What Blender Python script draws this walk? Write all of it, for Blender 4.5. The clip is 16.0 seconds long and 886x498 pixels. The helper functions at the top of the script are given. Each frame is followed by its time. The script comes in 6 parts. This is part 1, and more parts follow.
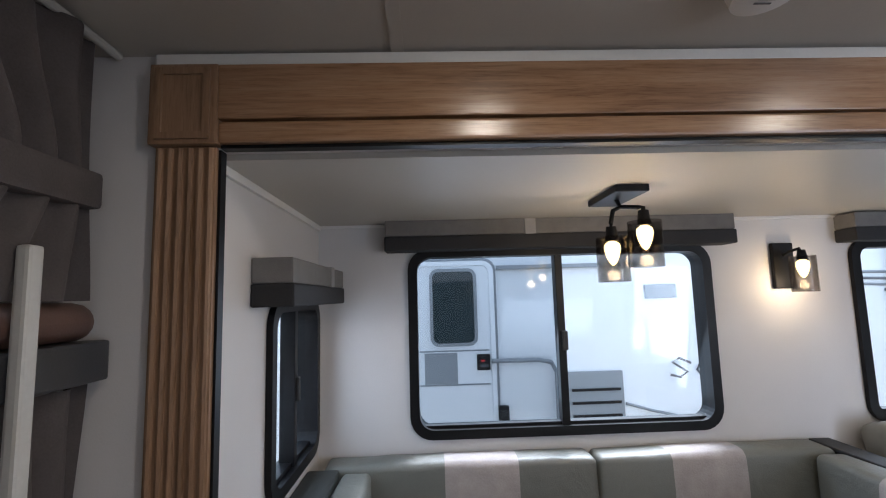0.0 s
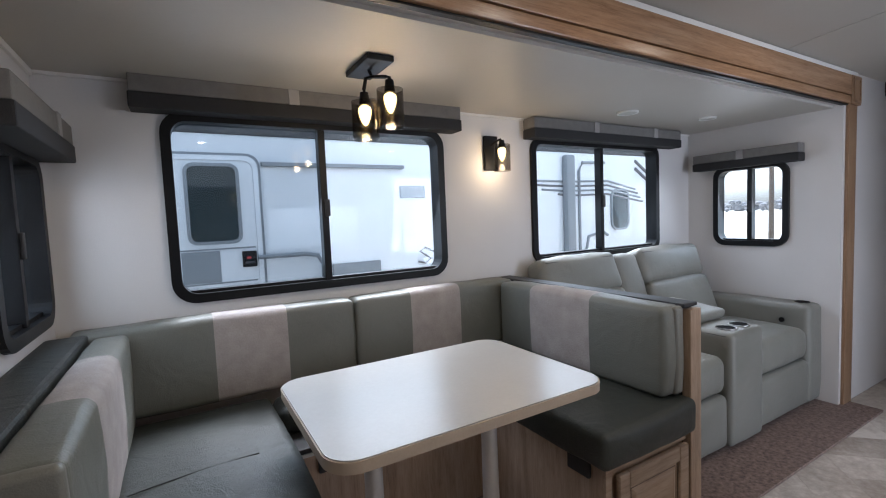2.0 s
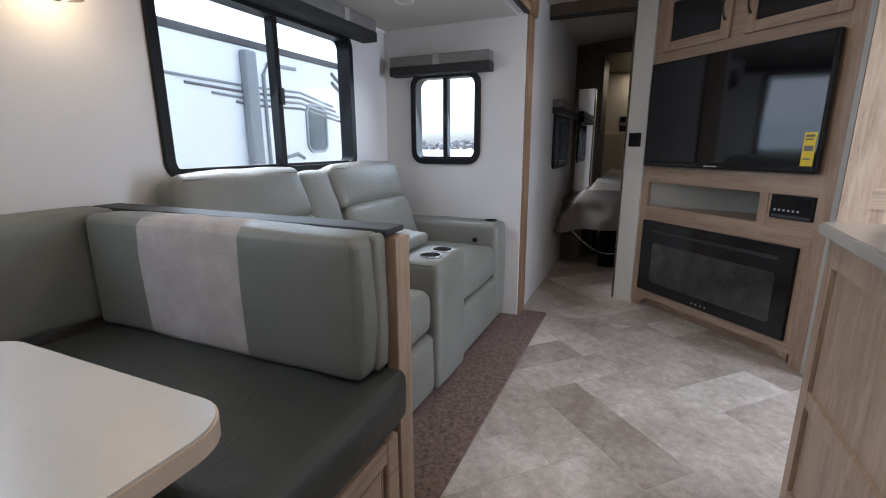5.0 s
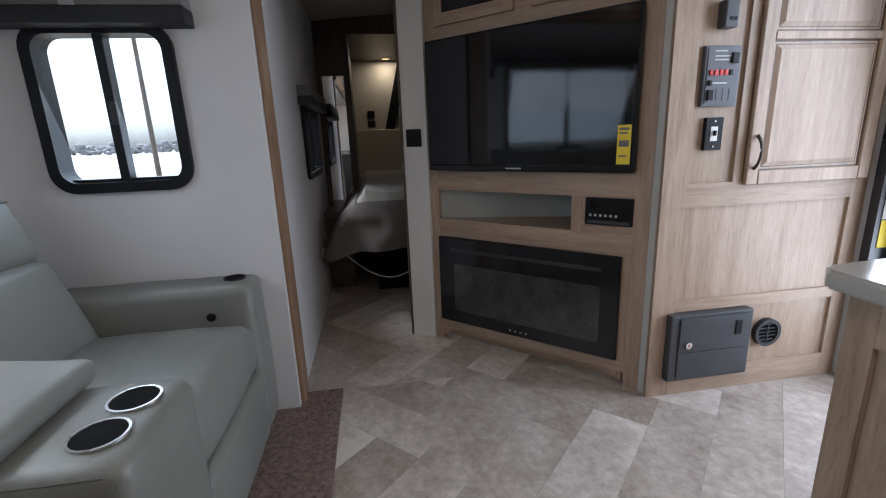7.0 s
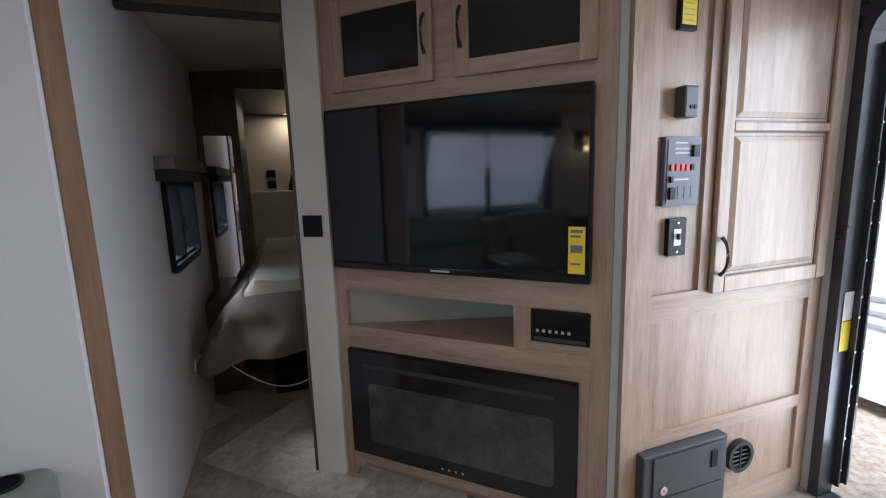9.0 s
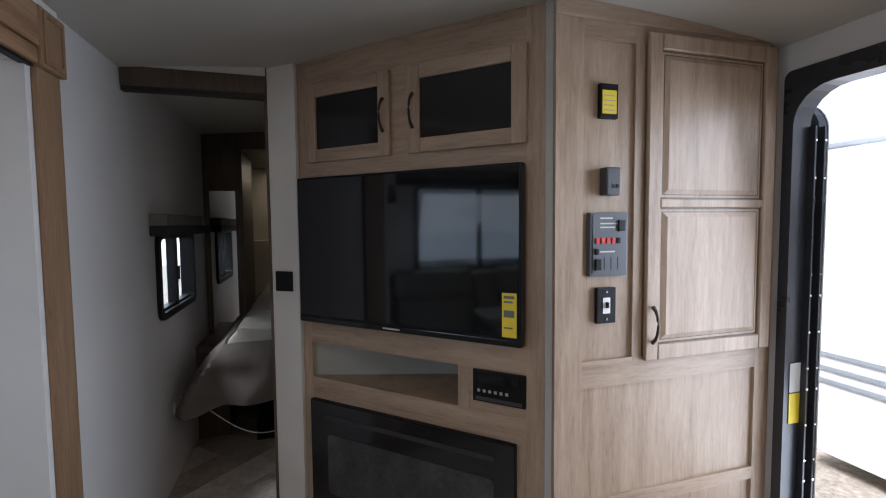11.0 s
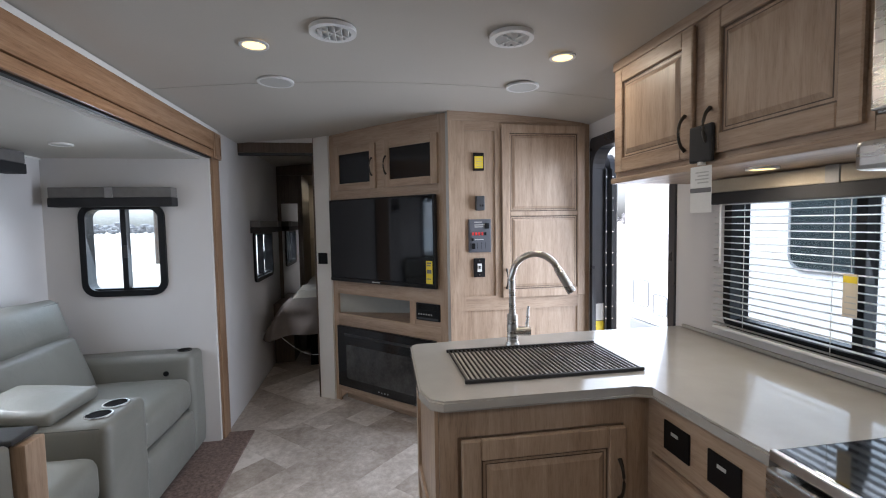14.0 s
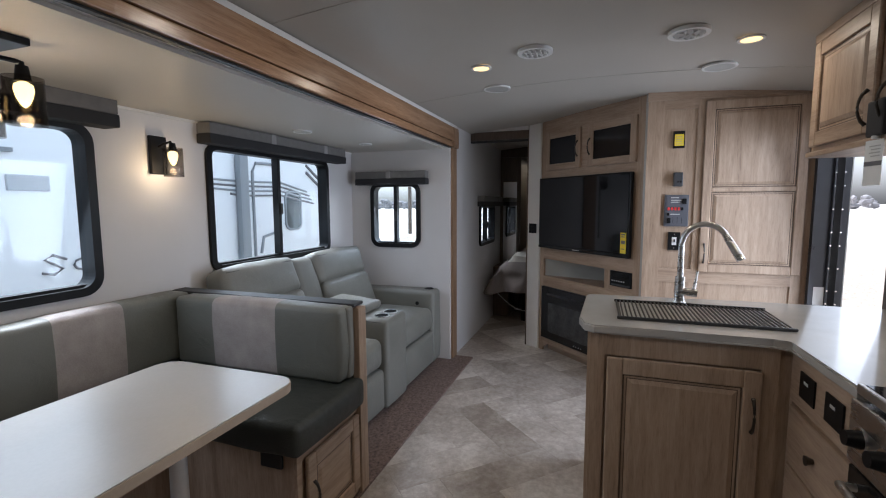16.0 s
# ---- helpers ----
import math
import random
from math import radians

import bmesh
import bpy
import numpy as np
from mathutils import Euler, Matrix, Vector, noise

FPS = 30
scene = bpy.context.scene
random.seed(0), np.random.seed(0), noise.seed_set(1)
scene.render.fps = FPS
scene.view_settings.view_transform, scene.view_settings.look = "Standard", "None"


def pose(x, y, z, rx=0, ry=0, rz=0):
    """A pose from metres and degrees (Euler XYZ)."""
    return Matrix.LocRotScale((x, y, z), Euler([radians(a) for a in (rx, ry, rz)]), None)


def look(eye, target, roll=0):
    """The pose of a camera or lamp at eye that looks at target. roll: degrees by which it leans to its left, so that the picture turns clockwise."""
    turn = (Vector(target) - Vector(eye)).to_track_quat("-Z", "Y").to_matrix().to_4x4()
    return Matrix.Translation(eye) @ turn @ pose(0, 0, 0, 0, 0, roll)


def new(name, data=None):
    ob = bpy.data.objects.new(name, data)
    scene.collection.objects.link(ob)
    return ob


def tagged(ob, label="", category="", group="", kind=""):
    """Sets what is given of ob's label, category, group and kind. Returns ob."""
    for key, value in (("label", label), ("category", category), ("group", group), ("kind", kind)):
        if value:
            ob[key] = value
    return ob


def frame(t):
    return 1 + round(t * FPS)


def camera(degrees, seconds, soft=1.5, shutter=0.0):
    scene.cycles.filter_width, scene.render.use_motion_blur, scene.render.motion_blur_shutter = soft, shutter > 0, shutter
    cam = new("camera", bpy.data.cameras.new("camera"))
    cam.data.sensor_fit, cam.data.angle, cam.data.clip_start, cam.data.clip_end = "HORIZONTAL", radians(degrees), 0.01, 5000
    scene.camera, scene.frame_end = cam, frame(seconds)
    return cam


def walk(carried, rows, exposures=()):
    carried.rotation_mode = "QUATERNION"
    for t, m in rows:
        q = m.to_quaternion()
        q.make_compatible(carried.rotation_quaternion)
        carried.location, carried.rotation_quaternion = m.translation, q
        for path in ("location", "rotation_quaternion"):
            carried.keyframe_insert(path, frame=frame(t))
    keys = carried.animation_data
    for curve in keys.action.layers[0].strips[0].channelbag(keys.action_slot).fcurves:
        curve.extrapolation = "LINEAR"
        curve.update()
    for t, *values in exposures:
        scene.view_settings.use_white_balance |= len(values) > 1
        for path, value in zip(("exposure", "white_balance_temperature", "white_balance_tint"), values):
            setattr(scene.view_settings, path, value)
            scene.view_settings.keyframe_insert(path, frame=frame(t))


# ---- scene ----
cam = camera(89.6, 16.0, 1.1)
PATH = [
    (0, (0.307, 0.412, 1.564), (0.369, 2.4, 1.778), -1.6),
    (0.5, (0.391, 0.317, 1.524), (0.851, 2.251, 1.742), -2.3),
    (1, (0.42, 0.269, 1.448), (1.059, 2.157, 1.615), -2.1),
    (1.5, (0.379, 0.232, 1.364), (1.189, 2.06, 1.395), -2.0),
    (2, (0.262, 0.197, 1.298), (1.268, 1.92, 1.161), -2.4),
    (2.5, (0.172, 0.165, 1.248), (1.314, 1.786, 0.987), -2.1),
    (3, (0.144, 0.174, 1.19), (1.371, 1.707, 0.812), -1.9),
    (3.5, (0.266, 0.244, 1.127), (1.635, 1.631, 0.68), -1.1),
    (4, (0.484, 0.368, 1.116), (2.031, 1.549, 0.652), -0.1),
    (6.5, (1.708, 0.911, 1.165), (3.653, 0.947, 0.7), -2.2),
    (7, (1.922, 0.934, 1.166), (3.841, 0.647, 0.678), -2.2),
    (7.5, (2.141, 0.894, 1.216), (4.034, 0.495, 0.708), -2.0),
    (8, (2.331, 0.837, 1.259), (4.212, 0.345, 0.789), -1.8),
    (8.5, (2.422, 0.801, 1.323), (4.282, 0.216, 0.878), -2.1),
    (9, (2.429, 0.807, 1.356), (4.291, 0.152, 1.037), -1.8),
    (11.5, (2.046, 0.497, 1.431), (3.971, -0.04, 1.343), -0.6),
    (12, (1.761, 0.438, 1.418), (3.699, -0.045, 1.327), -0.7),
    (12.5, (1.475, 0.415, 1.444), (3.423, -0.029, 1.341), -1.0),
    (13, (1.173, 0.331, 1.437), (3.13, -0.065, 1.335), -0.8),
    (13.5, (0.91, 0.303, 1.448), (2.875, -0.052, 1.34), -1.1),
    (14, (0.674, 0.313, 1.441), (2.644, -0.007, 1.322), -1.0),
    (14.5, (0.503, 0.263, 1.431), (2.495, 0.129, 1.312), -1.3),
    (15, (0.333, 0.182, 1.423), (2.307, 0.467, 1.277), -0.2),
    (15.5, (0.2, 0.143, 1.419), (2.093, 0.761, 1.238), -0.2),
    (16, (0.079, 0.113, 1.401), (1.96, 0.764, 1.2), -0.2),
]
walk(cam, [(t, look(eye, target, roll)) for t, eye, target, roll in PATH], [(0.0, 1.92, 5700, 14), (1.0, 1.82, 5750, 14), (3.5, 1.92, 5850, 14), (6.5, 1.92, 5850, 13), (7.0, 1.55, 5800, 13), (7.5, 1.43, 5800, 13), (8.0, 1.47, 5800, 13), (9.0, 1.75, 5800, 13), (11.5, 1.45, 5850, 12), (12.5, 1.40, 5850, 12), (13.5, 1.80, 5850, 12), (15.0, 1.92, 5850, 13), (15.5, 1.64, 5800, 13), (16.0, 1.54, 5800, 13)])

# ---- world, sun, daylight, exposure ----
world = bpy.data.worlds.new("overcast_sky")
scene.world = world
world.use_nodes = True
wn = world.node_tree.nodes
wl = world.node_tree.links
sky = wn.new("ShaderNodeTexSky")
sky.sky_type = 'NISHITA'
sky.sun_disc = False
sky.sun_elevation = radians(55)
sky.sun_rotation = radians(27)
sky.air_density, sky.dust_density = 1.0, 4.0
soften = wn.new("ShaderNodeHueSaturation")
soften.inputs["Saturation"].default_value = 0.3
wl.new(sky.outputs[0], soften.inputs["Color"])
wl.new(soften.outputs[0], wn["Background"].inputs["Color"])
wn["Background"].inputs["Strength"].default_value = 0.15

sun = new("sun", bpy.data.lights.new("sun", 'SUN'))
sun.data.energy, sun.data.angle = 1.5, radians(25)
sun.data.color = (1.0, 0.97, 0.93)
sun.matrix_world = look((0, 0, 0), (-0.25, -0.5, -0.83))


def sky_lamp(name, place, target, w, h, power):
    """Daylight entering through one opening."""
    lamp = new(name, bpy.data.lights.new(name, 'AREA'))
    lamp.data.shape, lamp.data.size, lamp.data.size_y, lamp.data.energy = 'RECTANGLE', w, h, power
    lamp.data.color = (0.86, 0.93, 1.0)
    lamp.data.spread = radians(140)
    lamp.matrix_world = look(place, target)
    return lamp


DAY = 0.123
sky_lamp("daylight_dinette", (0.86, 2.312, 1.38), (0.86, 0.3, 0.35), 1.2, 0.66, 8.5 * DAY)
sky_lamp("daylight_sofa", (2.75, 2.312, 1.38), (2.75, 0.3, 0.35), 1.15, 0.66, 8.5 * DAY)
sky_lamp("daylight_end", (3.80, 1.85, 1.3), (2, 1.85, 0.6), 0.45, 0.5, 4 * DAY)
sky_lamp("daylight_left", (-0.178, 1.97, 1.3), (1.5, 1.97, 0.6), 0.5, 0.5, 3 * DAY)
sky_lamp("daylight_door", (3.09, -1.19, 1.0), (3.09, 0.6, 0.60), 0.68, 1.75, 50 * DAY)
sky_lamp("daylight_kitchen", (1.72, -1.2, 1.27), (1.72, 0.6, 0.7), 1.1, 0.5, 10 * DAY)
sky_lamp("daylight_bedroom", (5.15, 1.35, 1.165), (5.15, 0.3, 1.0), 0.6, 0.4, 0.4 * DAY)


# ---- materials ----
def base_mat(name, rough=0.5, metal=0.0):
    m = bpy.data.materials.new(name)
    m.use_nodes = True
    b = m.node_tree.nodes["Principled BSDF"]
    b.inputs["Roughness"].default_value = rough
    b.inputs["Metallic"].default_value = metal
    return m, m.node_tree.nodes, m.node_tree.links, b


def coords(n, l, scale, per_object=False):
    tc = n.new("ShaderNodeTexCoord")
    mp = n.new("ShaderNodeMapping")
    mp.inputs["Scale"].default_value = scale
    l.new(tc.outputs["Object"], mp.inputs["Vector"])
    if per_object:
        oi = n.new("ShaderNodeObjectInfo")
        mul = n.new("ShaderNodeMath")
        mul.operation = 'MULTIPLY'
        mul.inputs[1].default_value = 37.0
        l.new(oi.outputs["Random"], mul.inputs[0])
        l.new(mul.outputs[0], mp.inputs["Location"])
    return mp


def noise_tex(n, l, vec, scale, detail=4.0, rough=0.55, dist=0.0):
    t = n.new("ShaderNodeTexNoise")
    t.inputs["Scale"].default_value = scale
    t.inputs["Detail"].default_value = detail
    t.inputs["Roughness"].default_value = rough
    t.inputs["Distortion"].default_value = dist
    l.new(vec.outputs[0], t.inputs["Vector"])
    return t


def ramp(n, l, fac, stops):
    r = n.new("ShaderNodeValToRGB")
    while len(r.color_ramp.elements) < len(stops):
        r.color_ramp.elements.new(0.5)
    for e, (p, c) in zip(r.color_ramp.elements, stops):
        e.position, e.color = p, (*c, 1)
    l.new(fac, r.inputs[0])
    return r


def bump(n, l, b, height, strength, dist=0.002):
    k = n.new("ShaderNodeBump")
    k.inputs["Strength"].default_value = strength
    k.inputs["Distance"].default_value = dist
    l.new(height, k.inputs["Height"])
    l.new(k.outputs[0], b.inputs["Normal"])


def surface(name, c1, c2, big=3.0, fine=120.0, rough=0.5, relief=0.15, metal=0.0, rough_var=0.08, stretch=(1, 1, 1), spec=None, wrinkle=0.0):
    """Paint, plastic, leather, fabric: two scales of variation and fine relief."""
    m, n, l, b = base_mat(name, rough, metal)
    mp = coords(n, l, stretch)
    a = noise_tex(n, l, mp, big, 5)
    f = noise_tex(n, l, mp, fine, 3)
    mix = n.new("ShaderNodeMix")
    mix.inputs[0].default_value = 0.3
    l.new(a.outputs[0], mix.inputs[2])
    l.new(f.outputs[0], mix.inputs[3])
    r = ramp(n, l, mix.outputs[0], [(0.3, c1), (0.7, c2)])
    l.new(r.outputs[0], b.inputs["Base Color"])
    mr = n.new("ShaderNodeMapRange")
    mr.inputs["To Min"].default_value = max(0.02, rough - rough_var)
    mr.inputs["To Max"].default_value = min(1, rough + rough_var)
    l.new(a.outputs[0], mr.inputs["Value"])
    l.new(mr.outputs[0], b.inputs["Roughness"])
    if spec is not None:
        b.inputs["Specular IOR Level"].default_value = spec
    if wrinkle:
        creases = noise_tex(n, l, mp, 7.0, 3, 0.5, 2.2)
        mw = n.new("ShaderNodeMath")
        mw.operation = 'MULTIPLY_ADD'
        mw.inputs[1].default_value = 3.0
        l.new(creases.outputs[0], mw.inputs[0])
        l.new(f.outputs[0], mw.inputs[2])
        bump(n, l, b, mw.outputs[0], wrinkle, 0.004)
    elif relief:
        bump(n, l, b, f.outputs[0], relief)
    return m


def wood(name, dark, mid, light, grain, rough=0.42, relief=0.2):
    """Printed wood grain; grain: small along the grain's axis."""
    m, n, l, b = base_mat(name, rough)
    mp = coords(n, l, grain, True)
    broad = noise_tex(n, l, mp, 1.0, 3, 0.5, 1.2)
    fine = noise_tex(n, l, mp, 7.0, 6, 0.65, 0.6)
    mix = n.new("ShaderNodeMix")
    mix.inputs[0].default_value = 0.5
    l.new(broad.outputs[0], mix.inputs[2])
    l.new(fine.outputs[0], mix.inputs[3])
    pores = noise_tex(n, l, mp, 26.0, 3, 0.6, 0.3)
    pr = n.new("ShaderNodeMapRange")
    pr.inputs["From Min"].default_value, pr.inputs["From Max"].default_value = 0.5, 0.72
    pr.inputs["To Min"].default_value, pr.inputs["To Max"].default_value = 0.0, -0.11
    l.new(pores.outputs[0], pr.inputs["Value"])
    add = n.new("ShaderNodeMath")
    l.new(mix.outputs[0], add.inputs[0])
    l.new(pr.outputs[0], add.inputs[1])
    r = ramp(n, l, add.outputs[0], [(0.30, dark), (0.46, mid), (0.63, light)])
    l.new(r.outputs[0], b.inputs["Base Color"])
    bump(n, l, b, fine.outputs[0], relief, 0.0015)
    return m


def glow(name, color, strength):
    m, n, l, b = base_mat(name, 0.4)
    b.inputs["Base Color"].default_value = (*color, 1)
    b.inputs["Emission Color"].default_value = (*color, 1)
    b.inputs["Emission Strength"].default_value = strength
    return m


def pane_mat(name, tint):
    m = bpy.data.materials.new(name)
    m.use_nodes = True
    n, l = m.node_tree.nodes, m.node_tree.links
    n.remove(n["Principled BSDF"])
    tr = n.new("ShaderNodeBsdfTransparent")
    tr.inputs[0].default_value = (*tint, 1)
    gl = n.new("ShaderNodeBsdfGlossy")
    gl.inputs["Roughness"].default_value = 0.01
    fr = n.new("ShaderNodeLayerWeight")
    fr.inputs["Blend"].default_value = 0.5
    pw = n.new("ShaderNodeMath")
    pw.operation = 'POWER'
    pw.inputs[1].default_value = 4.0
    l.new(fr.outputs["Facing"], pw.inputs[0])
    ad = n.new("ShaderNodeMath")
    ad.operation = 'MULTIPLY_ADD'
    ad.inputs[1].default_value, ad.inputs[2].default_value = 0.22, 0.025
    l.new(pw.outputs[0], ad.inputs[0])
    mx = n.new("ShaderNodeMixShader")
    l.new(ad.outputs[0], mx.inputs[0])
    l.new(tr.outputs[0], mx.inputs[1])
    l.new(gl.outputs[0], mx.inputs[2])
    l.new(mx.outputs[0], n["Material Output"].inputs[0])
    return m


V = (10, 10, 0.9)
HX = (0.9, 10, 10)
HY = (10, 0.9, 10)
M = {}
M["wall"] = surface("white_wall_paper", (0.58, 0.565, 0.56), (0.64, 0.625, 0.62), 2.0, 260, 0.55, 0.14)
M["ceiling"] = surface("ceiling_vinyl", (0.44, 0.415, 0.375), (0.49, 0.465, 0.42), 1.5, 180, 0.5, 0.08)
M["wood"] = wood("washed_wood_upright", (0.24, 0.165, 0.115), (0.36, 0.26, 0.185), (0.45, 0.34, 0.25), V)
M["wood_y"] = wood("washed_wood_across", (0.24, 0.165, 0.115), (0.36, 0.26, 0.185), (0.45, 0.34, 0.25), HY)
M["wood_x"] = wood("washed_wood_along", (0.24, 0.165, 0.115), (0.36, 0.26, 0.185), (0.45, 0.34, 0.25), HX)
M["wood_h"] = wood("washed_wood_level", (0.24, 0.165, 0.115), (0.36, 0.26, 0.185), (0.45, 0.34, 0.25), (0.9, 0.9, 11))
M["beam"] = wood("brown_beam_wood", (0.16, 0.085, 0.045), (0.27, 0.155, 0.085), (0.36, 0.22, 0.13), (0.8, 10, 16), 0.24)
M["pilaster"] = wood("brown_pilaster_wood", (0.15, 0.085, 0.045), (0.24, 0.145, 0.085), (0.32, 0.2, 0.12), V, 0.35)
M["dark_wood"] = wood("dark_brown_wood", (0.05, 0.035, 0.025), (0.085, 0.06, 0.042), (0.13, 0.09, 0.065), V)
M["glaze"] = wood("dark_glaze", (0.06, 0.04, 0.028), (0.1, 0.068, 0.047), (0.15, 0.1, 0.07), V)
M["black"] = surface("black_plastic", (0.004, 0.004, 0.005), (0.008, 0.008, 0.009), 4, 200, 0.42, 0.08, spec=0.22)
M["black_soft"] = surface("black_rubber", (0.015, 0.015, 0.016), (0.028, 0.028, 0.03), 6, 150, 0.6, 0.2)
M["charcoal"] = surface("charcoal_plastic", (0.035, 0.037, 0.042), (0.055, 0.058, 0.064), 4, 300, 0.45, 0.2)
M["screen"] = surface("black_screen_glass", (0.004, 0.004, 0.005), (0.006, 0.006, 0.007), 2, 20, 0.06, 0.0, rough_var=0.02)
M["glass"] = pane_mat("clear_window_glass", (0.9, 0.96, 0.98))
M["screened_glass"] = pane_mat("screened_window_glass", (0.66, 0.72, 0.75))
M["tinted_glass"] = pane_mat("tinted_window_glass", (0.74, 0.77, 0.78))
M["smoke_glass"] = pane_mat("smoked_lamp_glass", (0.7, 0.68, 0.66))
M["leather"] = surface("pale_grey_leather", (0.15, 0.15, 0.133), (0.195, 0.194, 0.174), 3, 320, 0.45, 0.08, wrinkle=0.22)
M["seam"] = surface("dark_stitching", (0.06, 0.06, 0.055), (0.09, 0.09, 0.082), 10, 200, 0.7, 0.2)
M["olive"] = surface("grey_green_vinyl", (0.125, 0.13, 0.115), (0.175, 0.18, 0.16), 3, 260, 0.45, 0.25, wrinkle=0.28)
M["stripe"] = surface("oatmeal_weave_fabric", (0.3, 0.27, 0.26), (0.42, 0.385, 0.37), 14, 160, 0.85, 0.6)
M["seat"] = surface("dark_grey_vinyl", (0.021, 0.0245, 0.022), (0.036, 0.041, 0.037), 3, 240, 0.5, 0.25, wrinkle=0.4)
M["piping"] = surface("cream_piping", (0.5, 0.49, 0.46), (0.6, 0.59, 0.56), 5, 200, 0.5, 0.1)
M["laminate"] = surface("pale_laminate_top", (0.37, 0.352, 0.328), (0.43, 0.412, 0.388), 2.5, 90, 0.3, 0.0, rough_var=0.015)
M["tan_edge"] = surface("tan_edge_band", (0.4, 0.32, 0.24), (0.48, 0.39, 0.3), 6, 120, 0.45, 0.1)
M["counter"] = surface("grey_speckled_worktop", (0.36, 0.34, 0.315), (0.44, 0.42, 0.39), 5, 420, 0.11, 0.0, rough_var=0.02)
M["alu"] = surface("satin_aluminium", (0.6, 0.6, 0.6), (0.7, 0.7, 0.7), 4, 90, 0.45, 0.05, 0.75)
M["steel"] = surface("brushed_steel", (0.5, 0.48, 0.46), (0.62, 0.6, 0.58), 4, 90, 0.28, 0.05, 1.0, stretch=(1, 1, 8))
M["chrome"] = surface("polished_chrome", (0.7, 0.7, 0.7), (0.78, 0.78, 0.78), 4, 60, 0.12, 0.0, 1.0)
M["bronze"] = surface("dark_bronze_metal", (0.05, 0.045, 0.04), (0.09, 0.08, 0.07), 8, 120, 0.35, 0.1, 0.9)
M["carpet"] = surface("brown_loop_carpet", (0.06, 0.042, 0.036), (0.30, 0.215, 0.185), 60, 300, 0.95, 1.0)
M["valance"] = surface("grey_linen_fabric", (0.13, 0.125, 0.12), (0.18, 0.172, 0.165), 20, 320, 0.8, 0.4)
M["valance_tan"] = surface("tan_linen_fabric", (0.34, 0.29, 0.22), (0.42, 0.36, 0.28), 20, 320, 0.8, 0.4)
M["valance_dark"] = surface("charcoal_fabric", (0.012, 0.012, 0.014), (0.022, 0.022, 0.024), 20, 320, 0.75, 0.4)
M["valance_band"] = surface("pale_band_fabric", (0.27, 0.26, 0.25), (0.33, 0.32, 0.31), 20, 320, 0.8, 0.3)
M["white_plastic"] = surface("white_plastic", (0.7, 0.7, 0.69), (0.78, 0.78, 0.77), 4, 200, 0.4, 0.05)
M["trim_white"] = surface("white_trim", (0.66, 0.65, 0.63), (0.74, 0.73, 0.71), 4, 150, 0.4, 0.05)
M["trim_grey"] = surface("grey_metal_trim", (0.42, 0.42, 0.4), (0.52, 0.52, 0.5), 5, 120, 0.4, 0.05)
M["cream"] = surface("cream_panel", (0.5, 0.45, 0.36), (0.58, 0.53, 0.43), 2, 150, 0.6, 0.1)
M["yellow"] = surface("yellow_sticker", (0.75, 0.58, 0.02), (0.85, 0.66, 0.04), 8, 100, 0.5, 0.0)
M["red"] = surface("red_rocker", (0.55, 0.03, 0.03), (0.68, 0.05, 0.05), 8, 100, 0.4, 0.0)
M["paper"] = surface("white_paper", (0.72, 0.72, 0.7), (0.8, 0.8, 0.78), 6, 120, 0.7, 0.03)
M["ink"] = surface("grey_print", (0.12, 0.12, 0.13), (0.18, 0.18, 0.19), 8, 100, 0.6, 0.0)
M["tag_card"] = surface("cream_card", (0.62, 0.56, 0.45), (0.7, 0.64, 0.53), 8, 120, 0.8, 0.1)
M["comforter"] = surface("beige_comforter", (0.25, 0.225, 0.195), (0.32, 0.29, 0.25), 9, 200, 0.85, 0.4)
# reverse side of the comforter, with the shade of the drop in its taupe
M["comforter_side_shaded"] = surface("taupe_comforter_shaded", (0.095, 0.08, 0.072), (0.14, 0.118, 0.106), 9, 200, 0.85, 0.4)
M["curtain"] = surface("taupe_curtain_cloth", (0.05, 0.043, 0.043), (0.095, 0.083, 0.083), 8, 260, 0.85, 0.4)
M["leatherette"] = surface("brown_mattress_vinyl", (0.08, 0.045, 0.035), (0.13, 0.075, 0.06), 5, 200, 0.5, 0.2)
M["bulb"] = glow("warm_bulb_glow", (1.0, 0.68, 0.24), 2.4)
M["puck"] = glow("warm_downlight_glow", (1.0, 0.64, 0.22), 0.8)
M["mirror"] = surface("mirror_glass", (0.85, 0.86, 0.86), (0.87, 0.88, 0.88), 2, 10, 0.02, 0.0, 1.0, 0.01)
M["rv_skin"] = surface("white_fibreglass_skin", (0.74, 0.76, 0.78), (0.8, 0.82, 0.84), 0.7, 40, 0.3, 0.02)
M["rv_grey"] = surface("grey_fibreglass", (0.2, 0.22, 0.24), (0.27, 0.29, 0.31), 1.2, 60, 0.4, 0.03)
M["rv_roof"] = surface("dark_roof_rubber", (0.05, 0.05, 0.055), (0.12, 0.12, 0.12), 2, 40, 0.7, 0.3)
M["rv_window"] = surface("tinted_outer_glass", (0.02, 0.03, 0.035), (0.03, 0.045, 0.05), 2, 20, 0.06, 0.0)
M["gravel"] = surface("wet_gravel", (0.16, 0.13, 0.1), (0.46, 0.4, 0.33), 18, 60, 0.9, 1.0)
# near-black paint that stands in for the shade inside hollows and gaps
M["well"] = surface("matt_black_depth_shade", (0.004, 0.004, 0.004), (0.007, 0.007, 0.007), 4, 60, 0.9, 0.0, spec=0.1)
M["wire"] = surface("white_cable", (0.6, 0.6, 0.58), (0.7, 0.7, 0.68), 8, 100, 0.4, 0.0)
M["shelf_back"] = surface("pale_shelf_lining", (0.34, 0.34, 0.31), (0.42, 0.42, 0.39), 3, 100, 0.6, 0.05)
